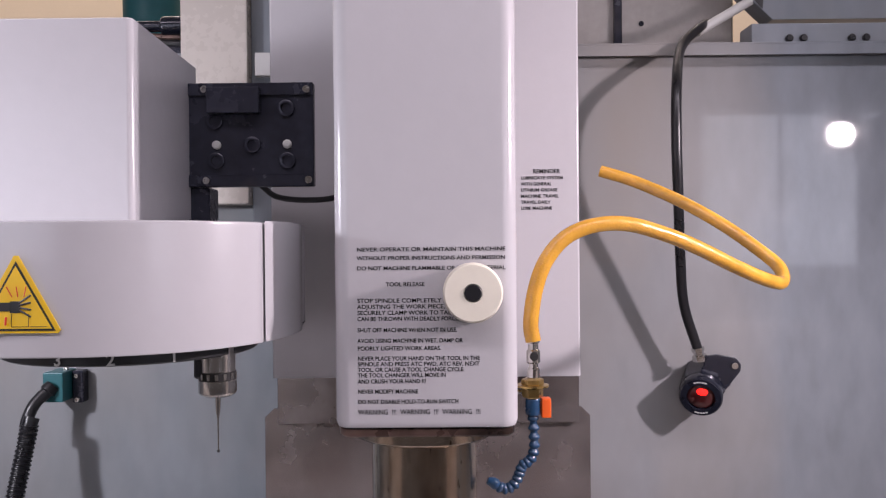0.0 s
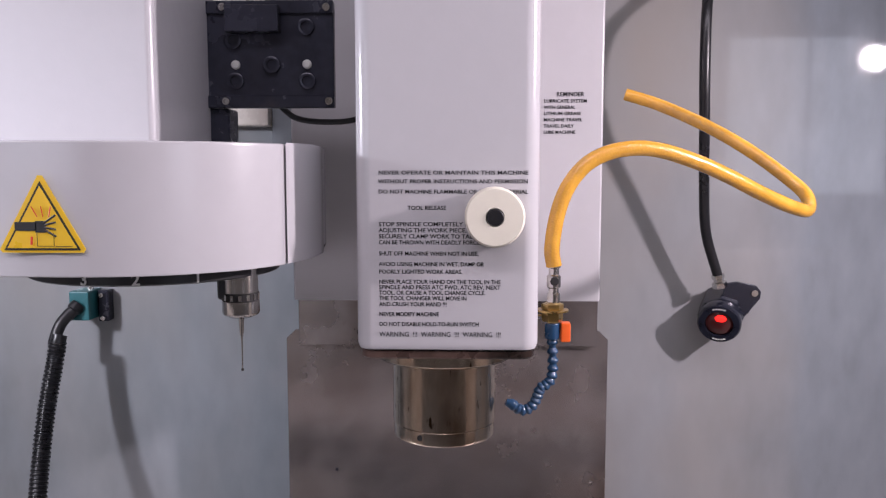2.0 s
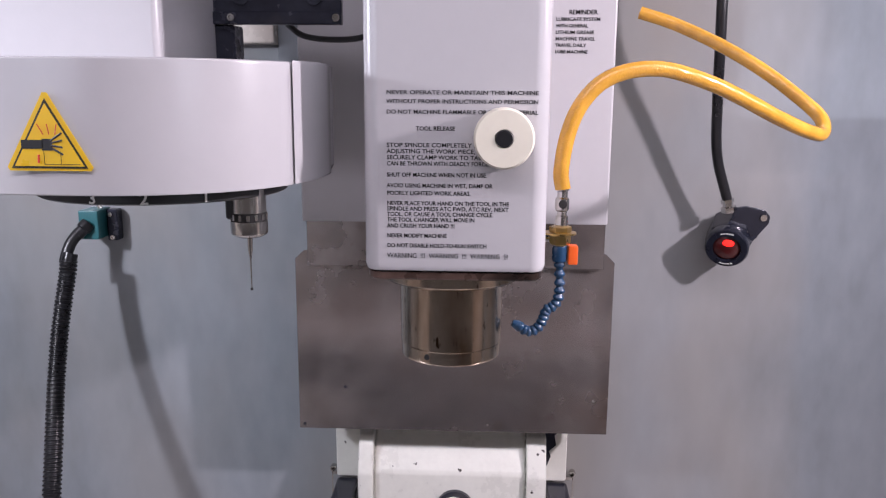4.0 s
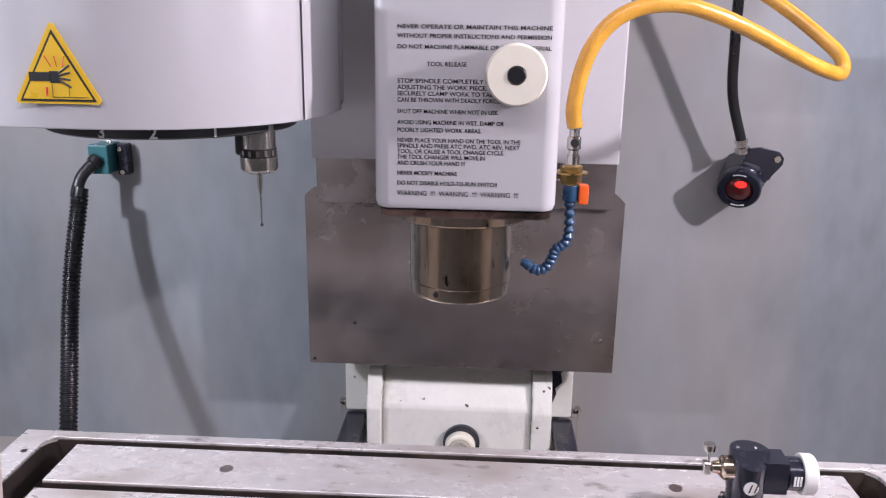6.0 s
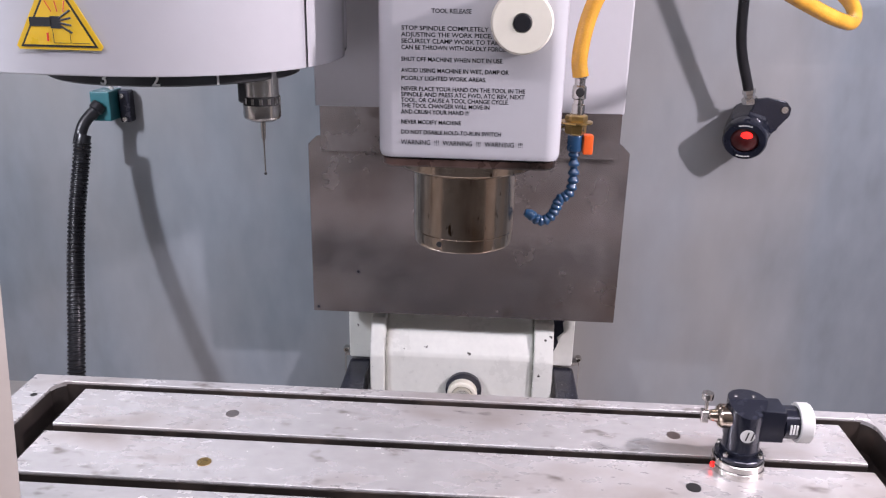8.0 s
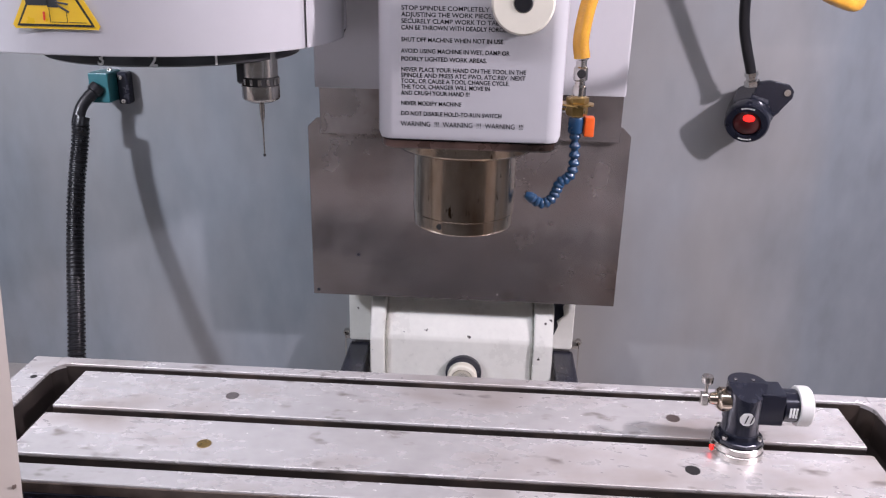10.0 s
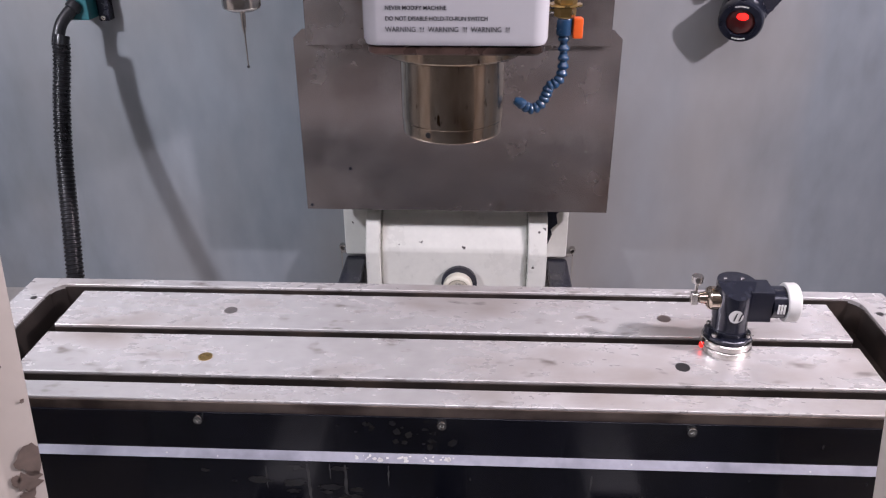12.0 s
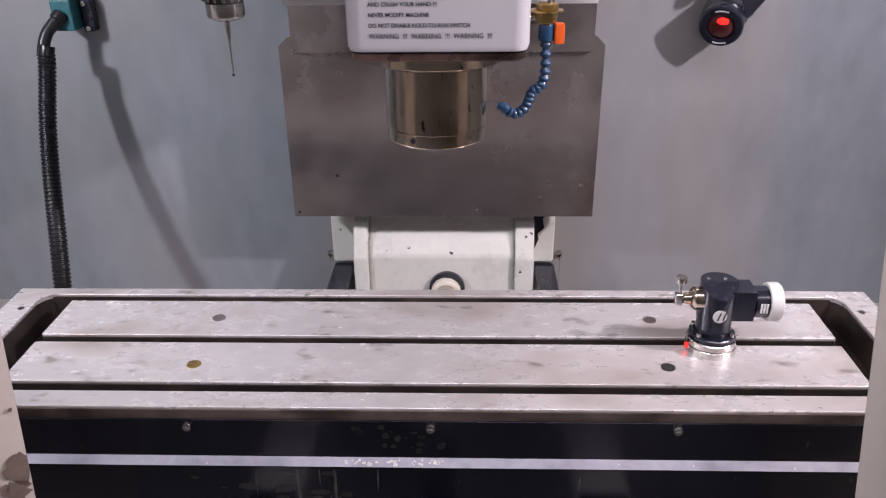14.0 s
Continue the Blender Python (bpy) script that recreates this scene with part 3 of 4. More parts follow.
front = [(x, y) for x, y in round_cover(180, 360, 60)]
SEAM = -0.1205
left_poly = [p for p in front if p[0] < SEAM - 0.001]
ys = min((abs(p[0] - SEAM), p[1]) for p in front)[1]
left_poly = left_poly + [(SEAM - 0.001, ys - 0.002), (SEAM - 0.001, 0.19), (-0.497, 0.19)]
right_poly = [(SEAM + 0.001, 0.19), (SEAM + 0.001, ys)] + [p for p in front if p[0] > SEAM + 0.001] + [(-0.112, 0.13), (-0.128, 0.165), (-0.150, 0.19)]


def capped(poly, z0, z1, r):
    t = bmesh.new()
    gx, gy = sum(p[0] for p in poly) / len(poly), sum(p[1] for p in poly) / len(poly)
    rings = []
    for ins, z in ((0.001, z0), (0, z0 + 0.0015), (0, z1 - r), (r * 0.3, z1 - r * 0.3), (r, z1)):
        ring = []
        for x, y in poly:
            d = Vector((gx - x, gy - y, 0)).normalized() * ins
            ring.append(t.verts.new((x + d.x, y + d.y, z)))
        rings.append(ring)
    for a, c in zip(rings, rings[1:]):
        for i in range(len(a)):
            t.faces.new((a[i], c[i], c[(i + 1) % len(a)], a[(i + 1) % len(a)]))
    t.faces.new(rings[0][::-1])
    t.faces.new(rings[-1])
    return t


part("round_cover", capped(left_poly, 1.339, 1.4575, 0.003), M_WHITE, changer)
part("end_cover", capped(right_poly, 1.3395, 1.4585, 0.003), M_WHITE, changer)
b = nb()
prism(b, [(-0.62, 0.0), (-0.2635, 0.0), (-0.2590, 0.004), (-0.268, 0.235), (-0.62, 0.235)], "z", 1.4577, 1.668, 0.002, 2)
part("motor_box", b, M_WHITE, changer)
b = nb()
lathe(b, [(0, 1.3265), (0.1225, 1.3265), (0.125, 1.328), (0.125, 1.3388), (0, 1.3388)], Matrix.Translation((-0.268, 0.024, 0)), 96)
disc = part("carousel_disc", b, M_DISC, changer, "black disc with white pocket numbers")
for ch, x in (("3", -0.290), ("2", -0.2425), ("1", -0.193)):
    dx = x + 0.268
    yy = 0.024 - math.sqrt(0.1253 ** 2 - dx ** 2)
    m = Matrix.Translation((x, yy, 1.3278)) @ Matrix.Rotation(math.atan2(dx, 0.024 - yy), 4, "Z") @ Matrix.Rotation(radians(90), 4, "X")
    part("pocket_number", letters(ch, 0.0155, m, 0.0003, "CENTER"), M_PALEINK, disc, "white pocket number")
# warning triangle on the cover
TX, TY, TZ = -0.3085, -0.1325, 1.362


def tri(bm, half, low, high, y0, y1, x=TX):
    prism(bm, [(x - half, low), (x + half, low), (x, high)], "y", y0, y1, 0)


b = nb()
prism(b, [(TX - 0.0375, TZ + 0.002), (TX - 0.0355, TZ - 0.001), (TX + 0.0355, TZ - 0.001), (TX + 0.0375, TZ + 0.002), (TX + 0.0018, TZ + 0.0655), (TX - 0.0018, TZ + 0.0655)], "y", TY + 0.0008, TY + 0.002)
sticker = part("warning_sticker", b, M_YELLOW, changer, "yellow triangle sticker warning of crushed fingers")
b = nb()
tri(b, 0.0335, TZ + 0.0012, TZ + 0.0605, TY + 0.0003, TY + 0.00075)
part("sticker_border", b, M_INK, sticker)
b = nb()
tri(b, 0.0305, TZ + 0.0030, TZ + 0.0565, TY - 0.0002, TY + 0.00025)
part("sticker_field", b, M_YELLOW, sticker)
b = nb()
bx(b, TX - 0.023, TX - 0.004, TY - 0.0006, TY - 0.00025, TZ + 0.0180, TZ + 0.0255, 0, 1, Matrix.Translation((0, 0, 0)))
bx(b, TX - 0.005, TX + 0.004, TY - 0.0006, TY - 0.00025, TZ + 0.0165, TZ + 0.0265, 0)
for k in range(4):
    rod(b, (TX + 0.003, TY - 0.0004, TZ + 0.019 + 0.002 * k), (TX + 0.013, TY - 0.0004, TZ + 0.013 + 0.0062 * k), 0.0009, 6, 0.0001)
part("black_pictogram", b, M_INK, sticker, "plain black pictogram shapes")
b = nb()
for k in range(3):
    rod(b, (TX - 0.003 + 0.005 * k, TY - 0.0004, TZ + 0.030), (TX - 0.008 + 0.0085 * k, TY - 0.0004, TZ + 0.039), 0.0004, 6, 0.0001)
rod(b, (TX - 0.009, TY - 0.0004, TZ + 0.006), (TX - 0.0085, TY - 0.0004, TZ + 0.013), 0.0009, 6, 0.0001)
part("red_pictogram", b, M_REDINK, sticker)
b = nb()
for x0, x1, z0, z1 in ((-0.004, 0.011, 0.0045, 0.0049), (-0.004, -0.0036, 0.0045, 0.016), (0.0106, 0.011, 0.0045, 0.016), (0.012, 0.027, 0.0044, 0.0049)):
    bx(b, TX + x0, TX + x1, TY - 0.0005, TY - 0.00025, TZ + z0, TZ + z1, 0)
part("thin_lines", b, M_INK, sticker)
# slide plate between changer and column
b = nb()
bx(b, -0.294, -0.1085, 0.200, 0.212, 1.509, 1.640, 0.0015)
plate = part("slide_plate", b, M_BLKMET, changer, "black oily slide plate with bolts")
b = nb()
bx(b, -0.294, -0.1085, 0.196, 0.1995, 1.624, 1.640, 0.001)
part("clamp_bar", b, M_BLKMET, plate)
b = nb()
bx(b, -0.294, -0.1085, 0.196, 0.1995, 1.509, 1.524, 0.001)
part("clamp_bar", b, M_BLKMET, plate)
b = nb()
bx(b, -0.240, -0.174, 0.182, 0.1995, 1.600, 1.6325, 0.001)
part("stop_block", b, M_BLKMET, plate, "grey steel stop block")
for x, z in ((-0.246, 1.632), (-0.117, 1.631), (-0.244, 1.517), (-0.115, 1.517)):
    b = nb()
    screw_head(b, (x, 0.196, z), (0, -1, 0), 0.0048, 0.003)
    part("cap_screw", b, M_CHROME, plate)
for x, z in ((-0.234, 1.592), (-0.143, 1.608), (-0.232, 1.542), (-0.142, 1.542), (-0.186, 1.562)):
    b = nb()
    lathe(b, [(0, 0), (0.0105, 0), (0.0105, 0.004), (0.009, 0.005), (0.006, 0.005), (0.0055, 0.002), (0, 0.002)], axis_m((x, 0.2, z), (0, -1, 0)), 24)
    part("guide_bolt", b, M_BLKMET, plate)
for x, z in ((-0.2315, 1.562), (-0.142, 1.5625)):
    b = nb()
    lathe(b, [(0, 0), (0.0056, 0), (0.0056, 0.003), (0.004, 0.0045), (0, 0.005)], axis_m((x, 0.2, z), (0, -1, 0)), 18)
    part("white_plug", b, M_GREYPL, plate, "white plastic plug")
b = nb()
bx(b, -0.299, -0.290, 0.150, 0.24, 1.506, 1.647, 0.001)
part("side_cheek", b, M_BLKMET, plate)
for y in (0.17, 0.19):
    b = nb()
    rod(b, (-0.289, y, 1.647), (-0.289, y, 1.660), 0.003, 12)
    part("stud", b, M_CHROME, plate)
b = nb()
bx(b, -0.283, -0.243, 0.205, 0.245, 1.462, 1.5088, 0.002)
part("slide_post", b, M_BLKMET, changer)
for x in (-0.264, -0.256):
    b = nb()
    rod(b, (x, 0.196, 1.4588), (x, 0.196, 1.468), 0.0032, 10)
    part("post_bolt", b, M_BLKMET, changer)
b = nb()
tube(b, [(-0.19, 0.26, 1.515), (-0.17, 0.27, 1.500), (-0.13, 0.28, 1.496), (-0.09, 0.29, 1.502), (-0.06, 0.30, 1.53)], 0.004, 8, 10)
part("slide_cable", b, M_RUBBER, changer)

# touch probe in its pocket
probe = thing("touch_probe", (-0.1695, -0.02, 1.23), "steel touch probe with a thin ball-tipped stylus hanging from the changer", "touch probe")
PM = Matrix.Translation((-0.1695, -0.02, 0))
b = nb()
lathe(b, [(0, 1.3105), (0.0175, 1.3105), (0.0175, 1.338), (0.0, 1.338)], PM, 36)
part("upper_sleeve", b, M_CHROME, probe)
b = nb()
lathe(b, [(0, 1.302), (0.0178, 1.302), (0.0178, 1.3100), (0.0, 1.3100)], PM, 36)
ringp = part("dark_band", b, M_DARK, probe)
for k in range(14):
    a = 2 * math.pi * k / 14
    b = nb()
    bx(b, -0.0016, 0.0016, -0.0006, 0.0006, 1.3030, 1.3090, 0.0002, 1, Matrix.Translation((-0.1695 + 0.0181 * math.cos(a), -0.02 + 0.0181 * math.sin(a), 0)) @ Matrix.Rotation(a + math.pi / 2, 4, "Z"))
    part("window_pad", b, M_CHROME, ringp)
b = nb()
lathe(b, [(0, 1.285), (0.012, 1.285), (0.0175, 1.288), (0.0185, 1.290), (0.0185, 1.3018), (0, 1.3018)], PM, 36)
part("lower_body", b, M_CHROME, probe)
b = nb()
lathe(b, [(0, 1.2315), (0.0006, 1.2315), (0.0008, 1.262), (0.0022, 1.270), (0.0028, 1.285), (0, 1.285)], PM, 14)
part("stylus", b, M_CHROME, probe)
b = nb()
bmesh.ops.create_icosphere(b, subdivisions=2, radius=0.0016, matrix=Matrix.Translation((-0.1695, -0.02, 1.2305)))
part("stylus_ball", b, M_DARK, probe, "tiny dark ball")
b = nb()
bx(b, -0.1895, -0.180, -0.033, 0.0, 1.304, 1.338, 0.002)
part("pocket_finger", b, M_DISC, probe)

# ---- optical receiver on the wall with its cable ----
recv = thing("optical_receiver", (0.44, 0.45, 1.21), "black probe receiver with lit red window on a wall bracket", "optical receiver")
RD = Vector((-0.34, -0.86, -0.28)).normalized()
RC = Vector((0.4730, 0.488, 1.2092))
b = nb()
lathe(b, [(0, -0.03), (0.0350, -0.03), (0.0350, 0.035), (0.0335, 0.040), (0.0, 0.040)], axis_m(RC, RD), 8)
body = part("housing", b, M_ANOD, recv)
b = nb()
lathe(b, [(0, 0.0402), (0.0315, 0.0402), (0.0330, 0.043), (0.0330, 0.058), (0.0305, 0.062), (0.0215, 0.062), (0.0205, 0.057), (0, 0.057)], axis_m(RC, RD), 40)
part("bezel", b, M_ANOD, recv, "round black bezel with tiny pale print")
b = nb()
lathe(b, [(0.0, 0.0575), (0.0203, 0.0575), (0.0165, 0.0605), (0.0, 0.062)], axis_m(RC, RD), 32)
win = part("window", b, M_RED, recv, "dark red window")
UPV = (Vector((0, 0, 1)) - RD * RD.z).normalized()
SDV = RD.cross(UPV)
b = nb()
lathe(b, [(0, 0), (0.0105, 0.0), (0.0098, 0.0015), (0.006, 0.0026), (0, 0.0028)], axis_m(RC + RD * 0.0590 + UPV * 0.0085 - SDV * 0.002, RD) @ Matrix.Diagonal((1, 0.72, 1, 1)), 22)
part("red_led", b, M_LED, win, "lit red light")
for k, sgn in ((0, 1), (1, -1)):
    b = nb()
    for j in range(5):
        a = radians(90 * sgn + (j - 2) * 9)
        c = RC + RD * 0.0621 + UPV * (0.0262 * math.sin(a)) + SDV * (0.0262 * math.cos(a))
        bx(b, -0.0017, 0.0017, -0.001, 0.001, 0, 0.0003, 0, 1, axis_m(c, RD))
    part("print_bar", b, M_PALEINK, recv, "unreadable pale print on the bezel")
for a in (35, 325, 215):
    b = nb()
    screw_head(b, RC + RD * 0.030 + UPV * (0.0305 * math.sin(radians(a))) - SDV * (0.0305 * math.cos(radians(a))), -SDV * math.cos(radians(a)) + UPV * math.sin(radians(a)), 0.0036, 0.003)
    part("housing_screw", b, M_CHROME, recv)
b = nb()
prism(b, [(0.453, 1.196), (0.469, 1.187), (0.497, 1.199), (0.521, 1.229), (0.522, 1.240), (0.514, 1.250), (0.485, 1.256), (0.465, 1.253)], "y", 0.452, 0.460, 0.002, 2)
brk = part("bracket", b, M_ANOD, recv)
b = nb()
bx(b, 0.474, 0.508, 0.4605, 0.4995, 1.203, 1.243, 0.002)
part("stand_off", b, M_ANOD, recv)
b = nb()
lathe(b, [(0.0028, 0), (0.0052, 0), (0.0052, 0.003), (0.0028, 0.003)], axis_m((0.5110, 0.4522, 1.2380), (0, -1, 0)), 18)
part("bracket_screw", b, M_CHROME, brk)
b = nb()
lathe(b, [(0, 0), (0.0105, 0), (0.0115, 0.002), (0.0115, 0.009), (0.008, 0.011), (0.008, 0.015), (0.010, 0.016), (0.010, 0.022), (0, 0.022)], axis_m((0.4560, 0.448, 1.247), (-0.25, -0.1, 1)), 6)
part("cable_gland", b, M_CHROME, recv, "steel cable gland")
b = nb()
tube(b, [(0.451, 0.446, 1.266), (0.427, 0.4351, 1.3364), (0.4149, 0.4119, 1.4154), (0.4047, 0.384, 1.5009), (0.3991, 0.3719, 1.5836), (0.4047, 0.3887, 1.67), (0.4335, 0.463, 1.7435), (0.4744, 0.5002, 1.7843), (0.4967, 0.5374, 1.802)], 0.0078, 10, 16)
part("cable", b, M_RUBBER, recv, "thick black cable hanging from the wall top")

recv.location, recv.scale = (0.469, 0.546, 1.193), (1.076, 1.076, 1.076)

# ---- junction box with corrugated conduit ----
box = thing("junction_box", (-0.585, 0.49, 1.2), "teal junction box with black corrugated conduit on the rear wall", "junction box")
b = nb()
bx(b, -0.586, -0.553, 0.450, 0.4995, 1.188, 1.236, 0.003, 2)
part("box_body", b, M_TEAL, box)
b = nb()
bx(b, -0.552, -0.534, 0.478, 0.4995, 1.182, 1.234, 0.002)
part("box_flange", b, M_BLKMET, box)
for x, z in ((-0.542, 1.188), (-0.544, 1.226), (-0.560, 1.238)):
    b = nb()
    screw_head(b, (x, 0.4765, z), (0, -1, 0), 0.004, 0.004)
    part("box_screw", b, M_CHROME, box)
b = nb()
lathe(b, [(0, 0), (0.011, 0), (0.012, 0.004), (0.012, 0.012), (0.0095, 0.014), (0.0095, 0.026), (0, 0.026)], axis_m((-0.570, 0.452, 1.215), (-0.55, -0.55, -0.75)), 20)
part("elbow", b, M_RUBBER, box)
b = nb()
tube(b, [(-0.580, 0.442, 1.203), (-0.590, 0.432, 1.188), (-0.595, 0.425, 1.172), (-0.598, 0.420, 1.155)], 0.0092, 6, 16)
part("elbow_neck", b, M_RUBBER, box)
box.location, box.scale = (-0.634, 0.589, 1.182), (1.076, 1.076, 1.076)
b = nb()
tube(b, [(-0.636, 0.493, 1.158), (-0.640, 0.488, 1.125), (-0.643, 0.460, 1.05), (-0.637, 0.420, 0.965), (-0.623, 0.370, 0.875), (-0.612, 0.325, 0.78), (-0.606, 0.30, 0.70), (-0.606, 0.28, 0.63), (-0.606, 0.24, 0.632)], 0.0148, 10, 18, ribs=(0.0070, 0.0022))
conduit = tagged(new("corrugated_conduit", put_mesh(b, "corrugated_conduit", M_RUBBER)), "black corrugated conduit hanging from the teal junction box", "conduit")
b = nb()
tube(b, [(-0.634, 0.497, 1.170), (-0.636, 0.493, 1.158), (-0.638, 0.491, 1.146)], 0.0125, 4, 18)
part("end_collar", b, M_RUBBER, conduit)

conduit.location = (0.0, 0.012, -0.018)

# ---- the milling table ----
S = 0.004
table = thing("milling_table", (CX, S, 0.84), "ground cast iron milling table with three slots and a black apron", "milling table")
L1, L2, L3 = 0.487, 0.533, 0.572
YS = [(-0.134, -0.1055), (-0.0885, -0.0065), (0.0095, 0.0945), (0.1105, 0.128)]
CORNERS = []
b = nb()
for k, (y0, y1) in enumerate(YS):
    w = L1 if k in (1, 2) else L2 + 0.0005
    bx(b, CX - w, CX + w, S + y0, S + y1, 0.8725, 0.9, 0.0018, 3)
for sgn in (-1, 1):
    xs = sorted((CX + sgn * L2, CX + sgn * L3))
    prism(b, [(xs[0], S - 0.134), (xs[1], S - 0.134), (xs[1], S + 0.128), (xs[0], S + 0.128)], "z", 0.8565, 0.9, 0.0025, 2)
    # rounded inner corners of the trough
    for cy, sy in ((S - 0.1055, 1), (S + 0.1105, -1)):
        for cx, sx in ((CX + sgn * L2, -sgn),):
            pts = [(cx, cy)] + [(cx + sx * 0.022 * (1 - math.sin(radians(a))), cy + sy * 0.022 * (1 - math.cos(radians(a)))) for a in range(0, 91, 15)]
            prism(b, pts, "z", 0.8945, 0.8998, 0)
            CORNERS.append(pts)
top = part("tabletop", b, M_TABLE, table)
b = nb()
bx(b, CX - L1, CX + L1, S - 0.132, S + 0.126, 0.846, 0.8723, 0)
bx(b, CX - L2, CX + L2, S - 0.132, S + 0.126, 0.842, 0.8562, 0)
part("slot_bed", b, M_SLOT, table, "oily slot bottoms and end troughs with shade in their colour")
# Thin liners give the slot sides their shade by colour.
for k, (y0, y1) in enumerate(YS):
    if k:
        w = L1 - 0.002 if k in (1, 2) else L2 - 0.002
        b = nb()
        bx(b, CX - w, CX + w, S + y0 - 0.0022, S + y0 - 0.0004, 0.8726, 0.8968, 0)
        part("slot_wall", b, M_SLOT, table, "thin oily strip on a slot side, shade in its colour")
for x, y, m_, nm, lb in ((-0.250, 0.050, M_STEEL, "steel_plug", "grey flush plug"), (0.297, 0.050, M_STEEL, "steel_plug", "grey flush plug"), (-0.250, -0.0545, M_BRASS, "brass_plug", "brass flush plug"), (0.297, -0.0545, M_DARK, "open_hole", "open dark hole")):
    b = nb()
    lathe(b, [(0, 0), (0.0082, 0), (0.0082, 0.0012), (0.0078, 0.0012), (0, 0.0010)], Matrix.Translation((x, S + y, 0.8994)), 28)
    part(nm, b, m_, top, lb)
for sgn in (-1, 1):
    b = nb()
    lathe(b, [(0, 0), (0.0042, 0), (0.0042, 0.0010), (0, 0.0010)], Matrix.Translation((CX + sgn * 0.5445, S + 0.072, 0.8994)), 20)
    part("ear_hole", b, M_DARK, top)
# Thin brown sheet over the front face, its shade painted in.
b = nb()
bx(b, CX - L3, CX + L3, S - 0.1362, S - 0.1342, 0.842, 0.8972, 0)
part("front_side", b, M_EDGE, table, "brown front side of the table, shade put into its colour")
# Trough liners, likewise darkened by colour for the recess shade.
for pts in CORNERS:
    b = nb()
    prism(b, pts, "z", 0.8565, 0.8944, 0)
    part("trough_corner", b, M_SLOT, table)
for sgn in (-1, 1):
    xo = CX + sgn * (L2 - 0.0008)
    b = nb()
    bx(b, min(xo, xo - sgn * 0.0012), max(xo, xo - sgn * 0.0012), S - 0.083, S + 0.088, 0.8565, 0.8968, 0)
    part("trough_side", b, M_SLOT, table, "oily trough wall, recess shade in its colour")
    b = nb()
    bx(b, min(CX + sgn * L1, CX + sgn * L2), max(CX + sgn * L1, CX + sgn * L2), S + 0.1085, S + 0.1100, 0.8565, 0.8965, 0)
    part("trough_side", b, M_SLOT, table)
AP = S - 0.1385
b = nb()
prism(b, [(AP, 0.8862), (AP, 0.8372), (AP - 0.0085, 0.8300), (AP - 0.0085, 0.757), (AP - 0.0065, 0.757), (AP - 0.0065, 0.8292), (AP + 0.0022, 0.8358), (AP + 0.0022, 0.8862)], "x", CX - 0.556, CX + 0.552, 0.0006, 1)
apron = part("apron", b, M_BLACK, table, "glossy black apron streaked with dried coolant")
for x in (-0.2335, 0.0285, 0.2905, 0.548):
    b = nb()
    screw_head(b, (x, AP, 0.8785), (0, -1, 0.1), 0.0052, 0.005)
    part("apron_screw", b, M_CHROME, apron)
rnd = random.Random(7)
AF = AP - 0.0087


def drip(x, z0, z1, w, y, name, material, label):
    """A wavering run of dried coolant down the apron."""
    t = bmesh.new()
    n = 10
    a, c = [], []
    for i in range(n + 1):
        z = z0 + (z1 - z0) * i / n
        ww = w * (0.35 + 0.65 * math.sin(math.pi * min(1, (i + 1.2) / (n + 1)))) * rnd.uniform(0.7, 1.25)
        xx = x + rnd.uniform(-0.0006, 0.0006)
        a.append(t.verts.new((xx - ww, y, z)))
        c.append(t.verts.new((xx + ww, y, z)))
    for i in range(n):
        t.faces.new((a[i], a[i + 1], c[i + 1], c[i]))
    part(name, t, material, apron, label)


M_DRIP = mat("dried_coolant_film", (0.05, 0.049, 0.048), 0.55, var=0.3, scale=60, stain=(0.03, 0.03, 0.032), stain_at=(0.5, 0.6), stain_scale=90)
for x, z0, z1, w in ((-0.118, 0.827, 0.765, 0.0022), (-0.077, 0.826, 0.769, 0.0018), (-0.094, 0.827, 0.806, 0.0008), (-0.030, 0.827, 0.798, 0.0009), (-0.165, 0.822, 0.79, 0.0008), (0.19, 0.82, 0.80, 0.0008)):
    drip(x, z0, z1, w, AF, "coolant_drip", M_DRIP, "pale dried coolant run")

def blot(name, cx, cy, r, frame_m, material, parent, label, n=22, seed=1, flat=1.0):
    """An uneven thin patch of worn paint or dirt, lying in the plane of frame_m."""
    q = random.Random(seed)
    t = bmesh.new()
    ring = [t.verts.new((cx + r * q.uniform(0.55, 1.15) * math.cos(2 * math.pi * i / n), cy + flat * r * q.uniform(0.55, 1.15) * math.sin(2 * math.pi * i / n), 0)) for i in range(n)]
    mid = t.verts.new((cx, cy, 0))
    for i in range(n):
        t.faces.new((mid, ring[i], ring[(i + 1) % n]))
    t.transform(frame_m)
    return part(name, t, material, parent, label)


M_GRIME = mat("grey_dried_grime", (0.013, 0.0125, 0.012), 0.32, var=0.5, scale=40, fine=200, stain=(0.012, 0.012, 0.014), stain_at=(0.45, 0.60), stain_scale=55)
for k in range(22):
    cx, cz, rr = rnd.gauss(-0.012, 0.036), rnd.uniform(0.846, 0.884), rnd.uniform(0.0012, 0.0050)
    blot("dirt_patch", cx, min(cz, 0.8855 - 1.2 * rr), rr, facing(0, AP - 0.0002 - 0.00001 * k, 0), M_GRIME, apron, "grey patch of dried dirt on black paint", n=16, seed=100 + k, flat=rnd.uniform(0.5, 1.1))
for k in range(12):
    blot("dirt_patch", rnd.gauss(-0.14, 0.05), rnd.uniform(0.775, 0.822), rnd.uniform(0.004, 0.016), facing(0, AF - 0.00002 * k, 0), M_GRIME, apron, "grey patch of dried dirt on black paint", n=18, seed=200 + k, flat=0.35)
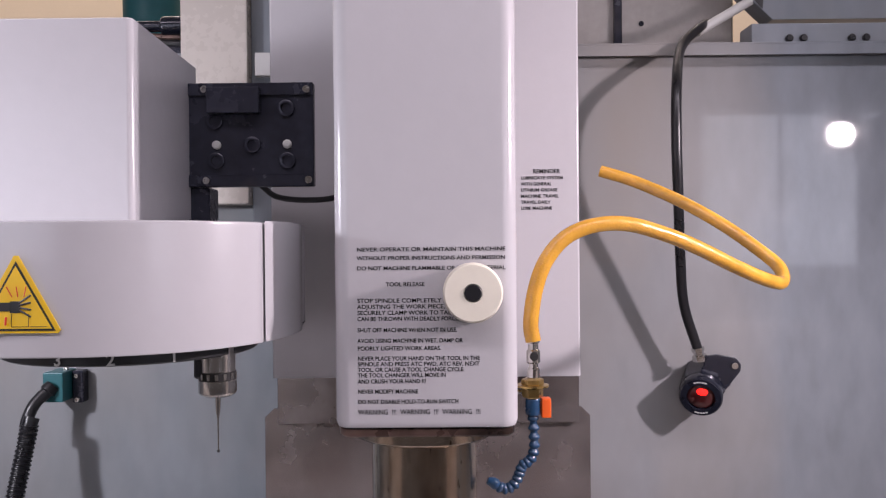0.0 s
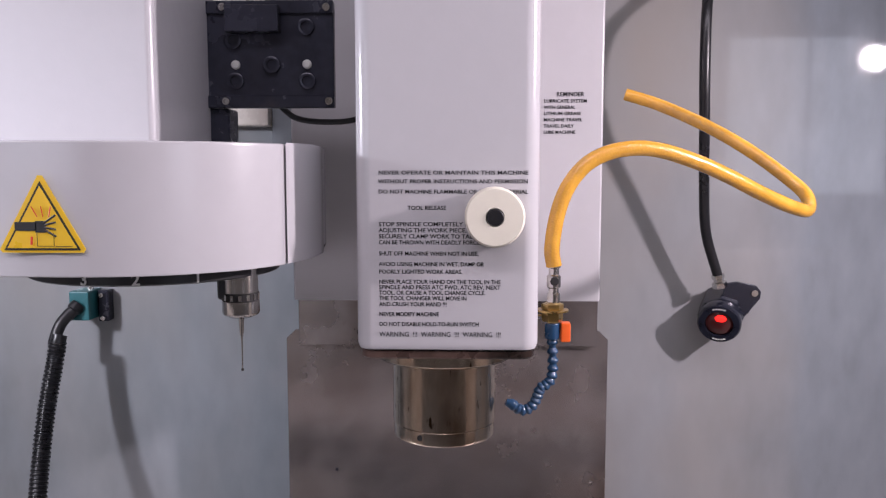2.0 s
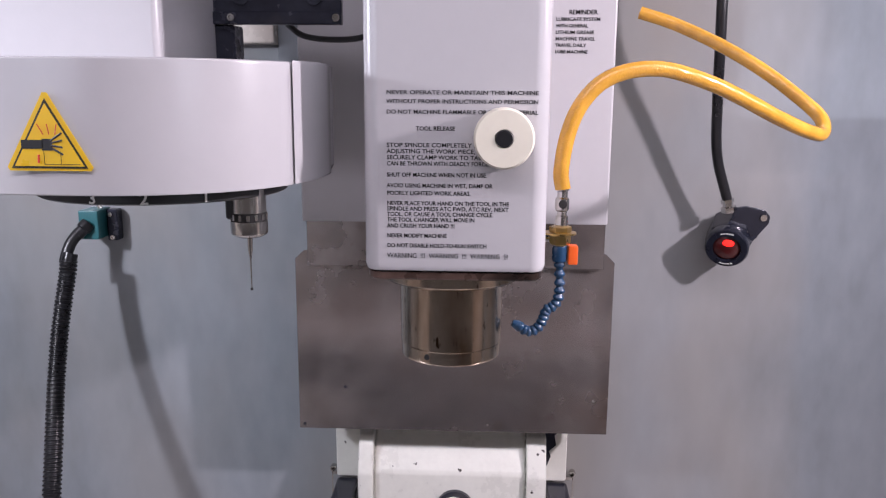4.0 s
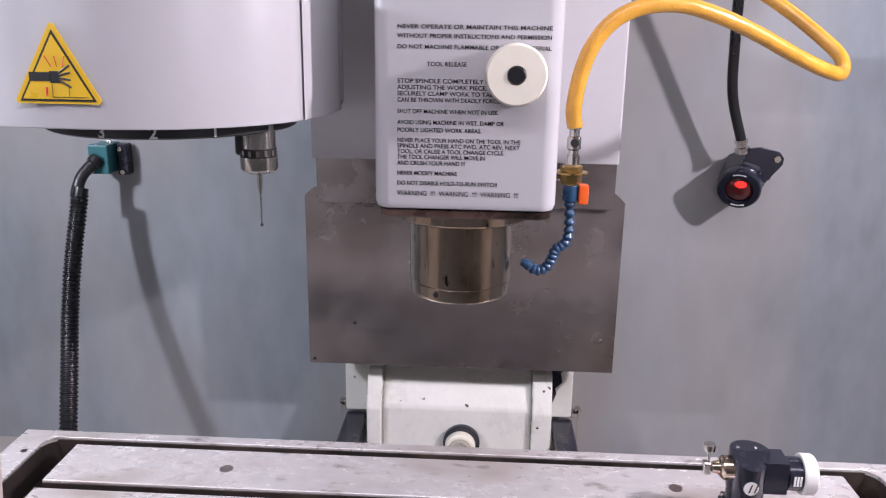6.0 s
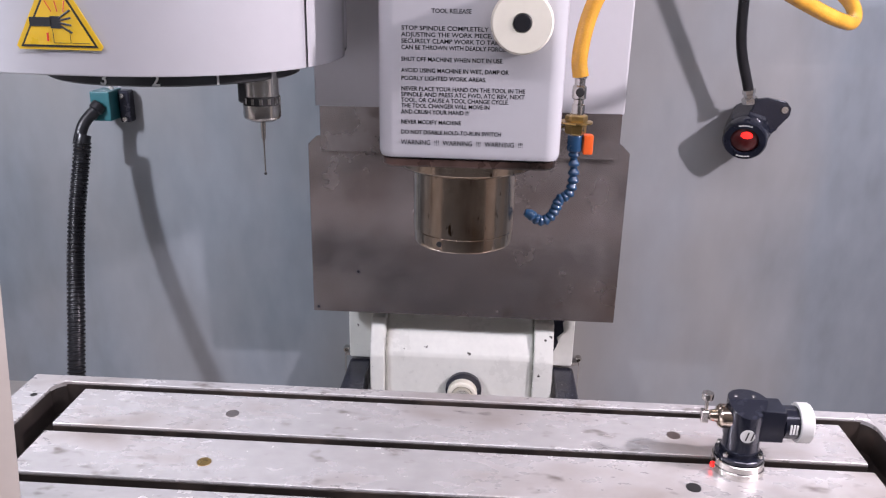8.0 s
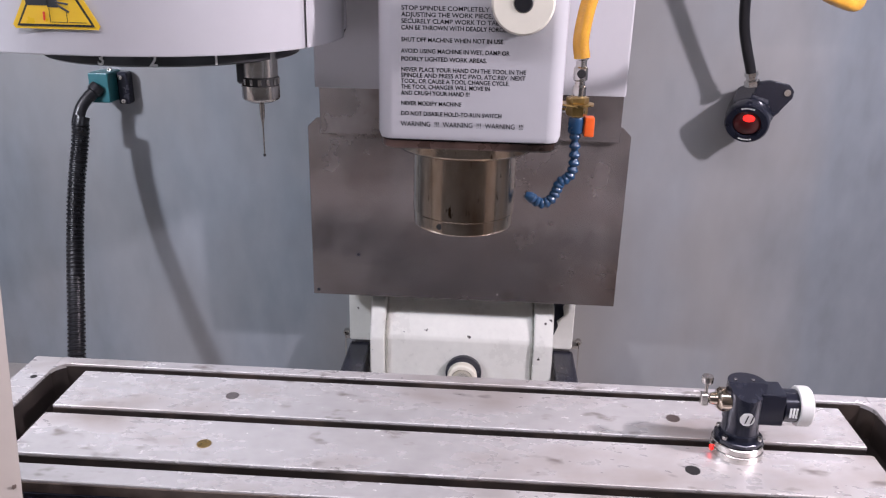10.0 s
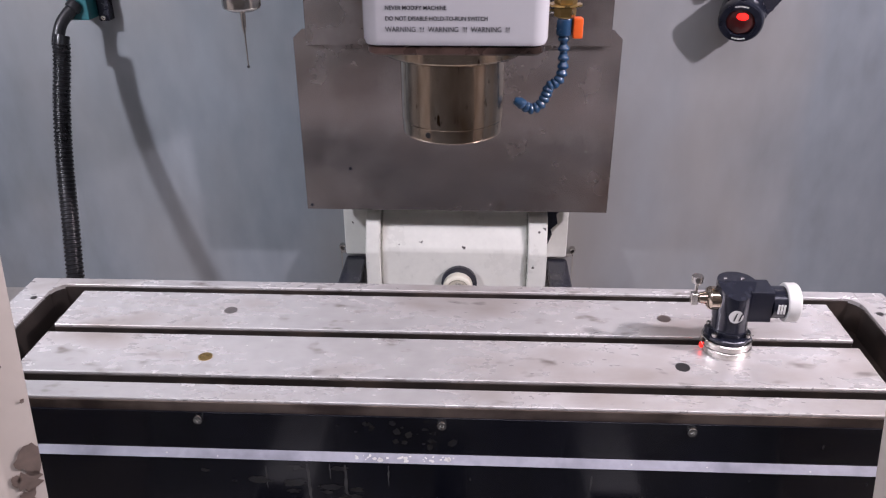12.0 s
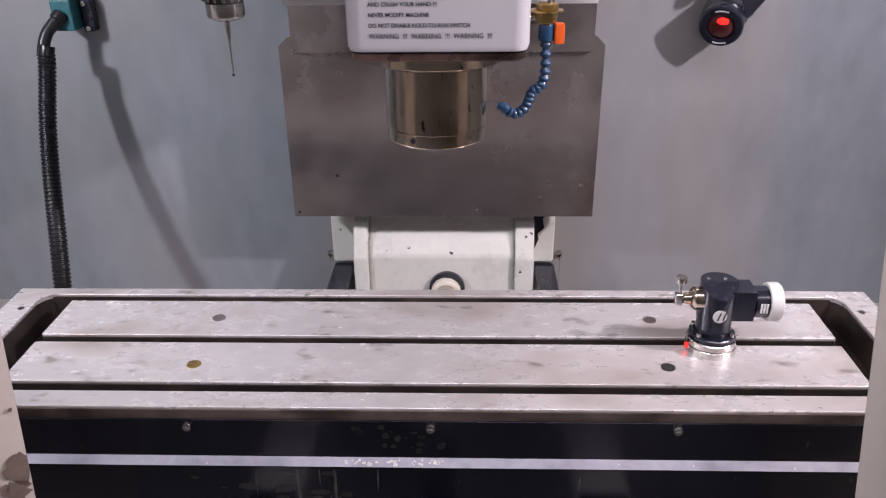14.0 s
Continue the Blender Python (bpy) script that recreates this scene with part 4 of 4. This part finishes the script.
M_WORN = mat("worn_bare_ledge", (0.52, 0.50, 0.48), 0.5, metal=0.0, var=0.3, scale=60)
M_LEDGE_PALE = mat("pale_ledge_strip", (0.25, 0.25, 0.29), 0.40, var=0.25, scale=14, fine=120, stain=(0.12, 0.12, 0.15), stain_at=(0.50, 0.75), stain_scale=16)
# Pale blue-grey strip along the whole ledge, uneven in tone.
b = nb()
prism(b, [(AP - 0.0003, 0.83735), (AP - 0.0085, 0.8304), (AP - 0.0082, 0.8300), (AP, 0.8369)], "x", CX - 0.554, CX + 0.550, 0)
part("ledge_strip", b, M_LEDGE_PALE, apron, "pale blue-grey strip on the ledge")
LEDGE = Matrix.Translation((0, AP - 0.0047, 0.83415)) @ Matrix.Rotation(radians(40.3), 4, "X")
for k in range(46):
    x = rnd.uniform(-0.066, 0.042) if k < 40 else rnd.uniform(-0.45, 0.48)
    blot("worn_spot", x, rnd.uniform(-0.0028, 0.0028), rnd.uniform(0.0007, 0.0030) if k < 40 else 0.0011, LEDGE, M_WORN, apron, "bare spot worn through black paint", n=12, seed=k, flat=0.8)
b = nb()
bx(b, CX - 0.50, CX + 0.50, S - 0.10, S + 0.11, 0.785, 0.8415, 0.003)
part("saddle", b, M_BLKMET, table)

# ---- tool setter on the table ----
setter = thing("tool_setter", (0.355, S - 0.012, 0.9), "dark blue-black tool setter on a steel base with grey cap", "tool setter")
SM = Matrix.Translation((0.355, S - 0.012, 0.9))


def sl(name, prof, m, mt, lb="", seg=36, par=None):
    t = nb()
    lathe(t, prof, SM @ m, seg)
    return part(name, t, mt, par or setter, lb)


I4 = Matrix.Identity(4)
sl("base_disc", [(0, 0), (0.0285, 0), (0.0292, 0.001), (0.0292, 0.0082), (0.0285, 0.009), (0, 0.009)], I4, M_CHROME, "steel base disc")
sl("upper_disc", [(0, 0.0092), (0.0278, 0.0092), (0.0285, 0.010), (0.0285, 0.0165), (0.0275, 0.0175), (0, 0.0175)], I4, M_CHROME)
b = nb()
prism(b, [(0.027 * math.cos(radians(a)), 0.027 * math.sin(radians(a))) for a in range(0, 360, 30)], "z", 0.0177, 0.0235, 0.001, 1, SM)
part("foot_flange", b, M_ANOD, setter)
for a in (215, 325, 35, 145):
    b = nb()
    screw_head(b, SM @ Vector((0.0225 * math.cos(radians(a)), 0.0225 * math.sin(radians(a)), 0.0235)), (0, 0, 1), 0.0035, 0.004)
    part("foot_screw", b, M_CHROME, setter)
sl("neck", [(0, 0.0236), (0.0195, 0.0236), (0.0212, 0.030), (0.0200, 0.032), (0.0200, 0.0438), (0, 0.0438)], I4, M_ANOD)
b = nb()
prism(b, [(0.0212 * math.cos(radians(a)), 0.0212 * math.sin(radians(a))) for a in range(0, 360, 10)], "z", 0.044, 0.0905, 0.0012, 2)
cut = bmesh.ops.bisect_plane(b, geom=b.verts[:] + b.edges[:] + b.faces[:], plane_co=(0, -0.003, 0.0905), plane_no=(0, -0.64, 0.77), clear_outer=True)
bmesh.ops.holes_fill(b, edges=[e for e in b.edges if e.is_boundary])
b.transform(SM)
head_s = part("turret", b, M_ANOD, setter, "blue-black turret with a bevelled flat")
for x in (-0.012, 0.007):
    b = nb()
    screw_head(b, SM @ Vector((x, 0.003, 0.0903)), (0, 0, 1), 0.0022, 0.0014)
    part("turret_screw", b, M_CHROME, head_s)
b = nb()
lathe(b, [(0, 0), (0.0080, 0), (0.0080, 0.0008), (0, 0.0008)], SM @ axis_m((-0.001, -0.0206, 0.0545), (0, -1, 0)), 28)
badge = part("round_badge", b, M_GREYPL, head_s, "pale round badge with dark slanted bars")
for x in (-0.0038, 0.0020):
    b = nb()
    prism(b, [(x, 0.0495), (x + 0.0016, 0.0495), (x + 0.0042, 0.0595), (x + 0.0026, 0.0595)], "y", -0.0218, -0.0215, 0, 1, SM)
    part("badge_bar", b, M_INK, badge)
b = nb()
bx(b, 0.013, 0.040, -0.0165, 0.0165, 0.045, 0.0835, 0.002, 2, SM)
part("side_block", b, M_ANOD, setter)
sl("side_barrel", [(0, 0), (0.0185, 0), (0.0185, 0.018), (0, 0.018)], axis_m((0.0402, 0, 0.063), (1, 0, 0)), M_ANOD)
for k in range(3):
    b = nb()
    bx(b, 0.044 + 0.0032 * k, 0.0462 + 0.0032 * k, -0.0192, -0.0183, 0.058, 0.070, 0.0002, 1, SM)
    part("print_bar", b, M_PALEINK, setter, "unreadable white print")
sl("end_cap", [(0, 0), (0.0215, 0), (0.0225, 0.0015), (0.0225, 0.0125), (0.021, 0.0145), (0, 0.0145)], axis_m((0.0555, 0, 0.063), (1, 0, 0)), M_GREYPL, "light grey end cap")
sl("stylus_boss", [(0, 0), (0.0135, 0), (0.0135, 0.010), (0.011, 0.013), (0.0075, 0.014), (0.006, 0.022), (0, 0.022)], axis_m((-0.017, 0, 0.067), (-1, 0, 0)), M_NOSE, "bronze stylus boss")
b = nb()
rod(b, SM @ Vector((-0.034, 0, 0.067)), SM @ Vector((-0.044, 0, 0.067)), 0.0022)
part("stylus_stem", b, M_CHROME, setter)
b = nb()
bx(b, -0.0485, -0.0405, -0.0045, 0.0045, 0.0590, 0.0735, 0.0008, 1, SM)
part("stylus_clamp", b, M_CHROME, setter)
b = nb()
rod(b, SM @ Vector((-0.0435, 0, 0.0735)), SM @ Vector((-0.0435, 0, 0.087)), 0.0020)
part("stylus_pin", b, M_CHROME, setter)
b = nb()
lathe(b, [(0, 0), (0.0035, 0), (0.003, 0.0012), (0, 0.0016)], SM @ axis_m((-0.0292, -0.004, 0.006), (-1, -0.1, 0)), 14)
part("red_led", b, M_LED, setter, "lit red light at the base")
sl("stylus_disc", [(0, 0), (0.0062, 0), (0.0065, 0.0008), (0.0065, 0.007), (0.006, 0.0078), (0, 0.0078)], Matrix.Translation((-0.0435, 0, 0.0872)), M_CHROME)

# ---- under the table ----
for x0, x1 in ((-0.197, -0.131), (0.197, 0.262)):
    g = thing("rail_cover", ((x0 + x1) / 2, -0.05, 0.62), "bright milled cover over a linear rail under the table", "rail cover", "rail covers")
    b = nb()
    bx(b, x0, x1, -0.34, 0.08, 0.616, 0.741, 0.0025, 2)
    part("cover_body", b, M_ALU, g)
    b = nb()
    bx(b, x0 + 0.004, x1 - 0.004, -0.20, 0.07, 0.7415, 0.746, 0.0008)
    part("wiper_strip", b, M_RUBBER, g)
b = nb()
lathe(b, [(0, 0), (0.0185, 0), (0.0195, 0.002), (0.0195, 0.40), (0, 0.40)], axis_m((0.033, -0.33, 0.700), (0, 1, 0.06)), 32)
shaft = tagged(new("drive_shaft", put_mesh(b, "drive_shaft", M_ANOD)), "glossy black drive shaft tube under the table", "drive shaft")
b = nb()
bx(b, -0.128, -0.073, -0.016, -0.004, 0.693, 0.728, 0.001)
cnt = tagged(new("terminal_plate", put_mesh(b, "terminal_plate", M_GREYPL)), "pale plate with four dark dial marks under the table", "terminal plate")
for k in range(4):
    b = nb()
    lathe(b, [(0.0022, 0), (0.0045, 0), (0.0045, 0.0006), (0.0022, 0.0006)], axis_m((-0.1205 + 0.0132 * k, -0.0162, 0.704), (0, -1, 0)), 14)
    part("dial_mark", b, M_INK, cnt)
for pts, nm in (([(-0.131, -0.03, 0.722), (-0.09, -0.035, 0.722), (-0.05, -0.02, 0.735), (-0.02, 0.02, 0.742), (0.0, 0.06, 0.745)], "ivory_cable"), ([(0.197, -0.03, 0.725), (0.17, -0.03, 0.728), (0.14, -0.02, 0.738), (0.12, 0.02, 0.744), (0.11, 0.06, 0.745)], "ivory_cable")):
    b = nb()
    tube(b, pts, 0.0032, 8, 10)
    tagged(new(nm, put_mesh(b, nm, M_CABLE)), "thin ivory cable under the milling table", "cable", "cables under the table")
b = nb()
bx(b, -0.131, 0.197, 0.05, 0.10, 0.616, 0.735, 0.002)
solid("saddle_base", b, M_BLKMET, "dark oily saddle base under the table", "machine base")

# ---- column side panels and upper wall dressing ----
pan = thing("column_panel", (-0.31, 0.46, 1.5), "pale sheet metal column panel beside the spindle head", "column panel")
b = nb()
bx(b, -0.362, -0.255, 0.4525, 0.4965, 1.50, 2.05, 0.004, 2)
part("panel_sheet", b, M_PANEL, pan)
b = nb()
bx(b, -0.2545, -0.208, 0.475, 0.4985, 1.40, 2.05, 0.001)
part("side_strip", b, M_WALL, pan, "blue-grey strip")
b = nb()
bx(b, -0.246, -0.214, 0.462, 0.4745, 1.705, 1.742, 0.001)
part("latch_plate", b, M_GREYPL, pan)

pan.location, pan.scale = (-0.338, 0.5566, 1.5053), (1.076, 1.076, 1.076)

# ---- work lights ----
for nm, p, sx in (("work_light", LAMP_R, 1), ("work_light", LAMP_L, -1)):
    w = thing(nm, p, "round lit work light on an arm inside the enclosure", "work light", "work lights")
    dirv = Vector((-sx * 0.7, 0.6, -0.4)).normalized()
    b = nb()
    lathe(b, [(0.040, -0.060), (0.052, -0.045), (0.058, 0.0), (0.054, 0.0), (0.048, -0.040), (0.036, -0.055), (0.040, -0.060)], axis_m(Vector(p) - dirv * 0.0, dirv), 32)
    part("shade", b, M_BLKMET, w)
    b = nb()
    rod(b, Vector(p) - dirv * 0.06, Vector((sx * 1.235, -0.235, 1.60)), 0.010)
    part("arm", b, M_BLKMET, w)

# ---- the shop beyond the enclosure ----
cab = thing("control_cabinet", (0.9, 0.9, 1.2), "grey metal cabinet behind the enclosure wall", "cabinet")
b = nb()
bx(b, 0.28, 0.62, 0.75, 1.0, 0.0, 1.95, 0.005)
part("cabinet_body", b, M_PAN, cab)
b = nb()
bx(b, 0.385, 0.40, 0.735, 0.7495, 1.0, 1.95, 0.002)
part("door_strip", b, M_BLKMET, cab)
for x, z in ((0.30, 1.80), (0.31, 1.86), (0.44, 1.86), (0.33, 1.80)):
    b = nb()
    screw_head(b, (x, 0.7495, z), (0, -1, 0), 0.005, 0.003)
    part("cabinet_screw", b, M_BLKMET, cab)
b = nb()
rod(b, (0.505, 0.612, 1.806), (0.73, 0.706, 1.944), 0.0085)
tagged(new("support_rod", put_mesh(b, "support_rod", M_GREYPL)), "pale support rod above the rear wall", "rod")
beam = thing("top_beam", (0.9, 0.66, 1.838), "blue-grey sheet metal beam with a black arrow mark", "beam")
b = nb()
prism(b, [(0.655, 1.838), (1.35, 1.838), (1.35, 1.97), (0.59, 1.97), (0.59, 1.90)], "y", 0.65, 0.70, 0.002, 2)
part("beam_body", b, M_WALL, beam)
b = nb()
prism(b, [(0.6215, 1.8745), (0.6385, 1.8845), (0.6365, 1.8575)], "y", 0.6485, 0.6495, 0)
part("arrow_mark", b, M_INK, beam, "black printed arrow head")
rail = thing("top_rail", (0.9, 0.63, 1.78), "blue-grey folded rail along the wall top with small black knobs", "rail")
b = nb()
bx(b, 0.60, 1.25, 0.606, 0.664, 1.781, 1.8195, 0.002, 2)
part("rail_body", b, M_WALL, rail)
for x in (0.665, 0.690, 0.775, 0.800, 1.02):
    b = nb()
    lathe(b, [(0, 0), (0.0065, 0), (0.0065, 0.005), (0.005, 0.007), (0, 0.007)], axis_m((x, 0.605, 1.792), (0, -1, 0)), 16)
    part("rail_knob", b, M_RUBBER, rail)
b = nb()
lathe(b, [(0, 0.0), (0.066, 0.0), (0.078, 2.11), (0.081, 2.12), (0.075, 2.12), (0.0, 2.09)], Matrix.Translation((-0.713, 1.3, 0)), 32)
tagged(new("plastic_drum", put_mesh(b, "plastic_drum", M_TEAL)), "teal plastic drum on the floor behind the machine", "drum")
servo = thing("servo_motor", (-0.53, 0.70, 1.83), "dark cylindrical motor with cables behind the tool changer", "motor")
b = nb()
lathe(b, [(0, 0), (0.0105, 0), (0.0105, 0.150), (0.017, 0.153), (0.019, 0.158), (0.019, 0.196), (0.016, 0.200), (0, 0.200)], axis_m((-0.63, 0.70, 1.851), (1, 0, 0)), 28)
part("motor_body", b, M_ANOD, servo)
for z, r, mt in ((1.829, 0.006, M_RUST), (1.816, 0.009, M_RUBBER)):
    b = nb()
    rod(b, (-0.66, 0.70, z + 0.012), (-0.432, 0.70, z), r)
    part("motor_cable", b, mt, servo)
b = nb()
bx(b, -0.70, -0.40, 0.668, 0.80, 0.0, 1.806, 0.003)
part("mount", b, M_BLKMET, servo)
w = thing("shop_window", (-1.0, 2.59, 2.4), "bright daylight window in the beige workshop wall", "window")
b = nb()
bx(b, -1.17, -0.83, 2.57, 2.598, 2.37, 3.2, 0.004)
part("window_frame", b, M_GREYPL, w)
b = nb()
bx(b, -1.14, -0.86, 2.560, 2.569, 2.40, 3.17, 0)
part("pane", b, M_LAMP, w)

# ---- chipped paint on the door post ----
M_CHIP = mat("bare_brown_primer", (0.20, 0.15, 0.125), 0.45, metal=0.2, var=0.35, scale=50)
POST = bpy.data.objects["wall_front_left"]


def chip(cx, cz, r, k, tall=1.4):
    q = random.Random(k)
    t = bmesh.new()
    n = 20
    ring = []
    for i in range(n):
        a = 2 * math.pi * i / n
        u, z = cx + r * q.uniform(0.6, 1.2) * math.cos(a), cz + tall * r * q.uniform(0.6, 1.2) * math.sin(a)
        u = max(0.004, min(0.031, u))
        ex = -0.318 - (1.12 - z) * 0.0817
        ring.append(t.verts.new((ex - u * 0.857, -0.2506 - u * 0.5145, z)))
    mid = t.verts.new(sum((v.co for v in ring), Vector()) / n)
    for i in range(n):
        t.faces.new((mid, ring[i], ring[(i + 1) % n]))
    me = put_mesh(t, "paint_chip", M_CHIP)
    ob = new("paint_chip", me)
    ob.parent = POST
    tagged(ob, "brown chip in the beige paint")


for k, (u, z, r) in enumerate(((0.012, 0.925, 0.013), (0.016, 0.900, 0.011), (0.020, 0.880, 0.008), (0.027, 0.905, 0.005), (0.010, 0.99, 0.002), (0.024, 0.862, 0.003), (0.022, 1.03, 0.0018))):
    chip(u, z, r, k)
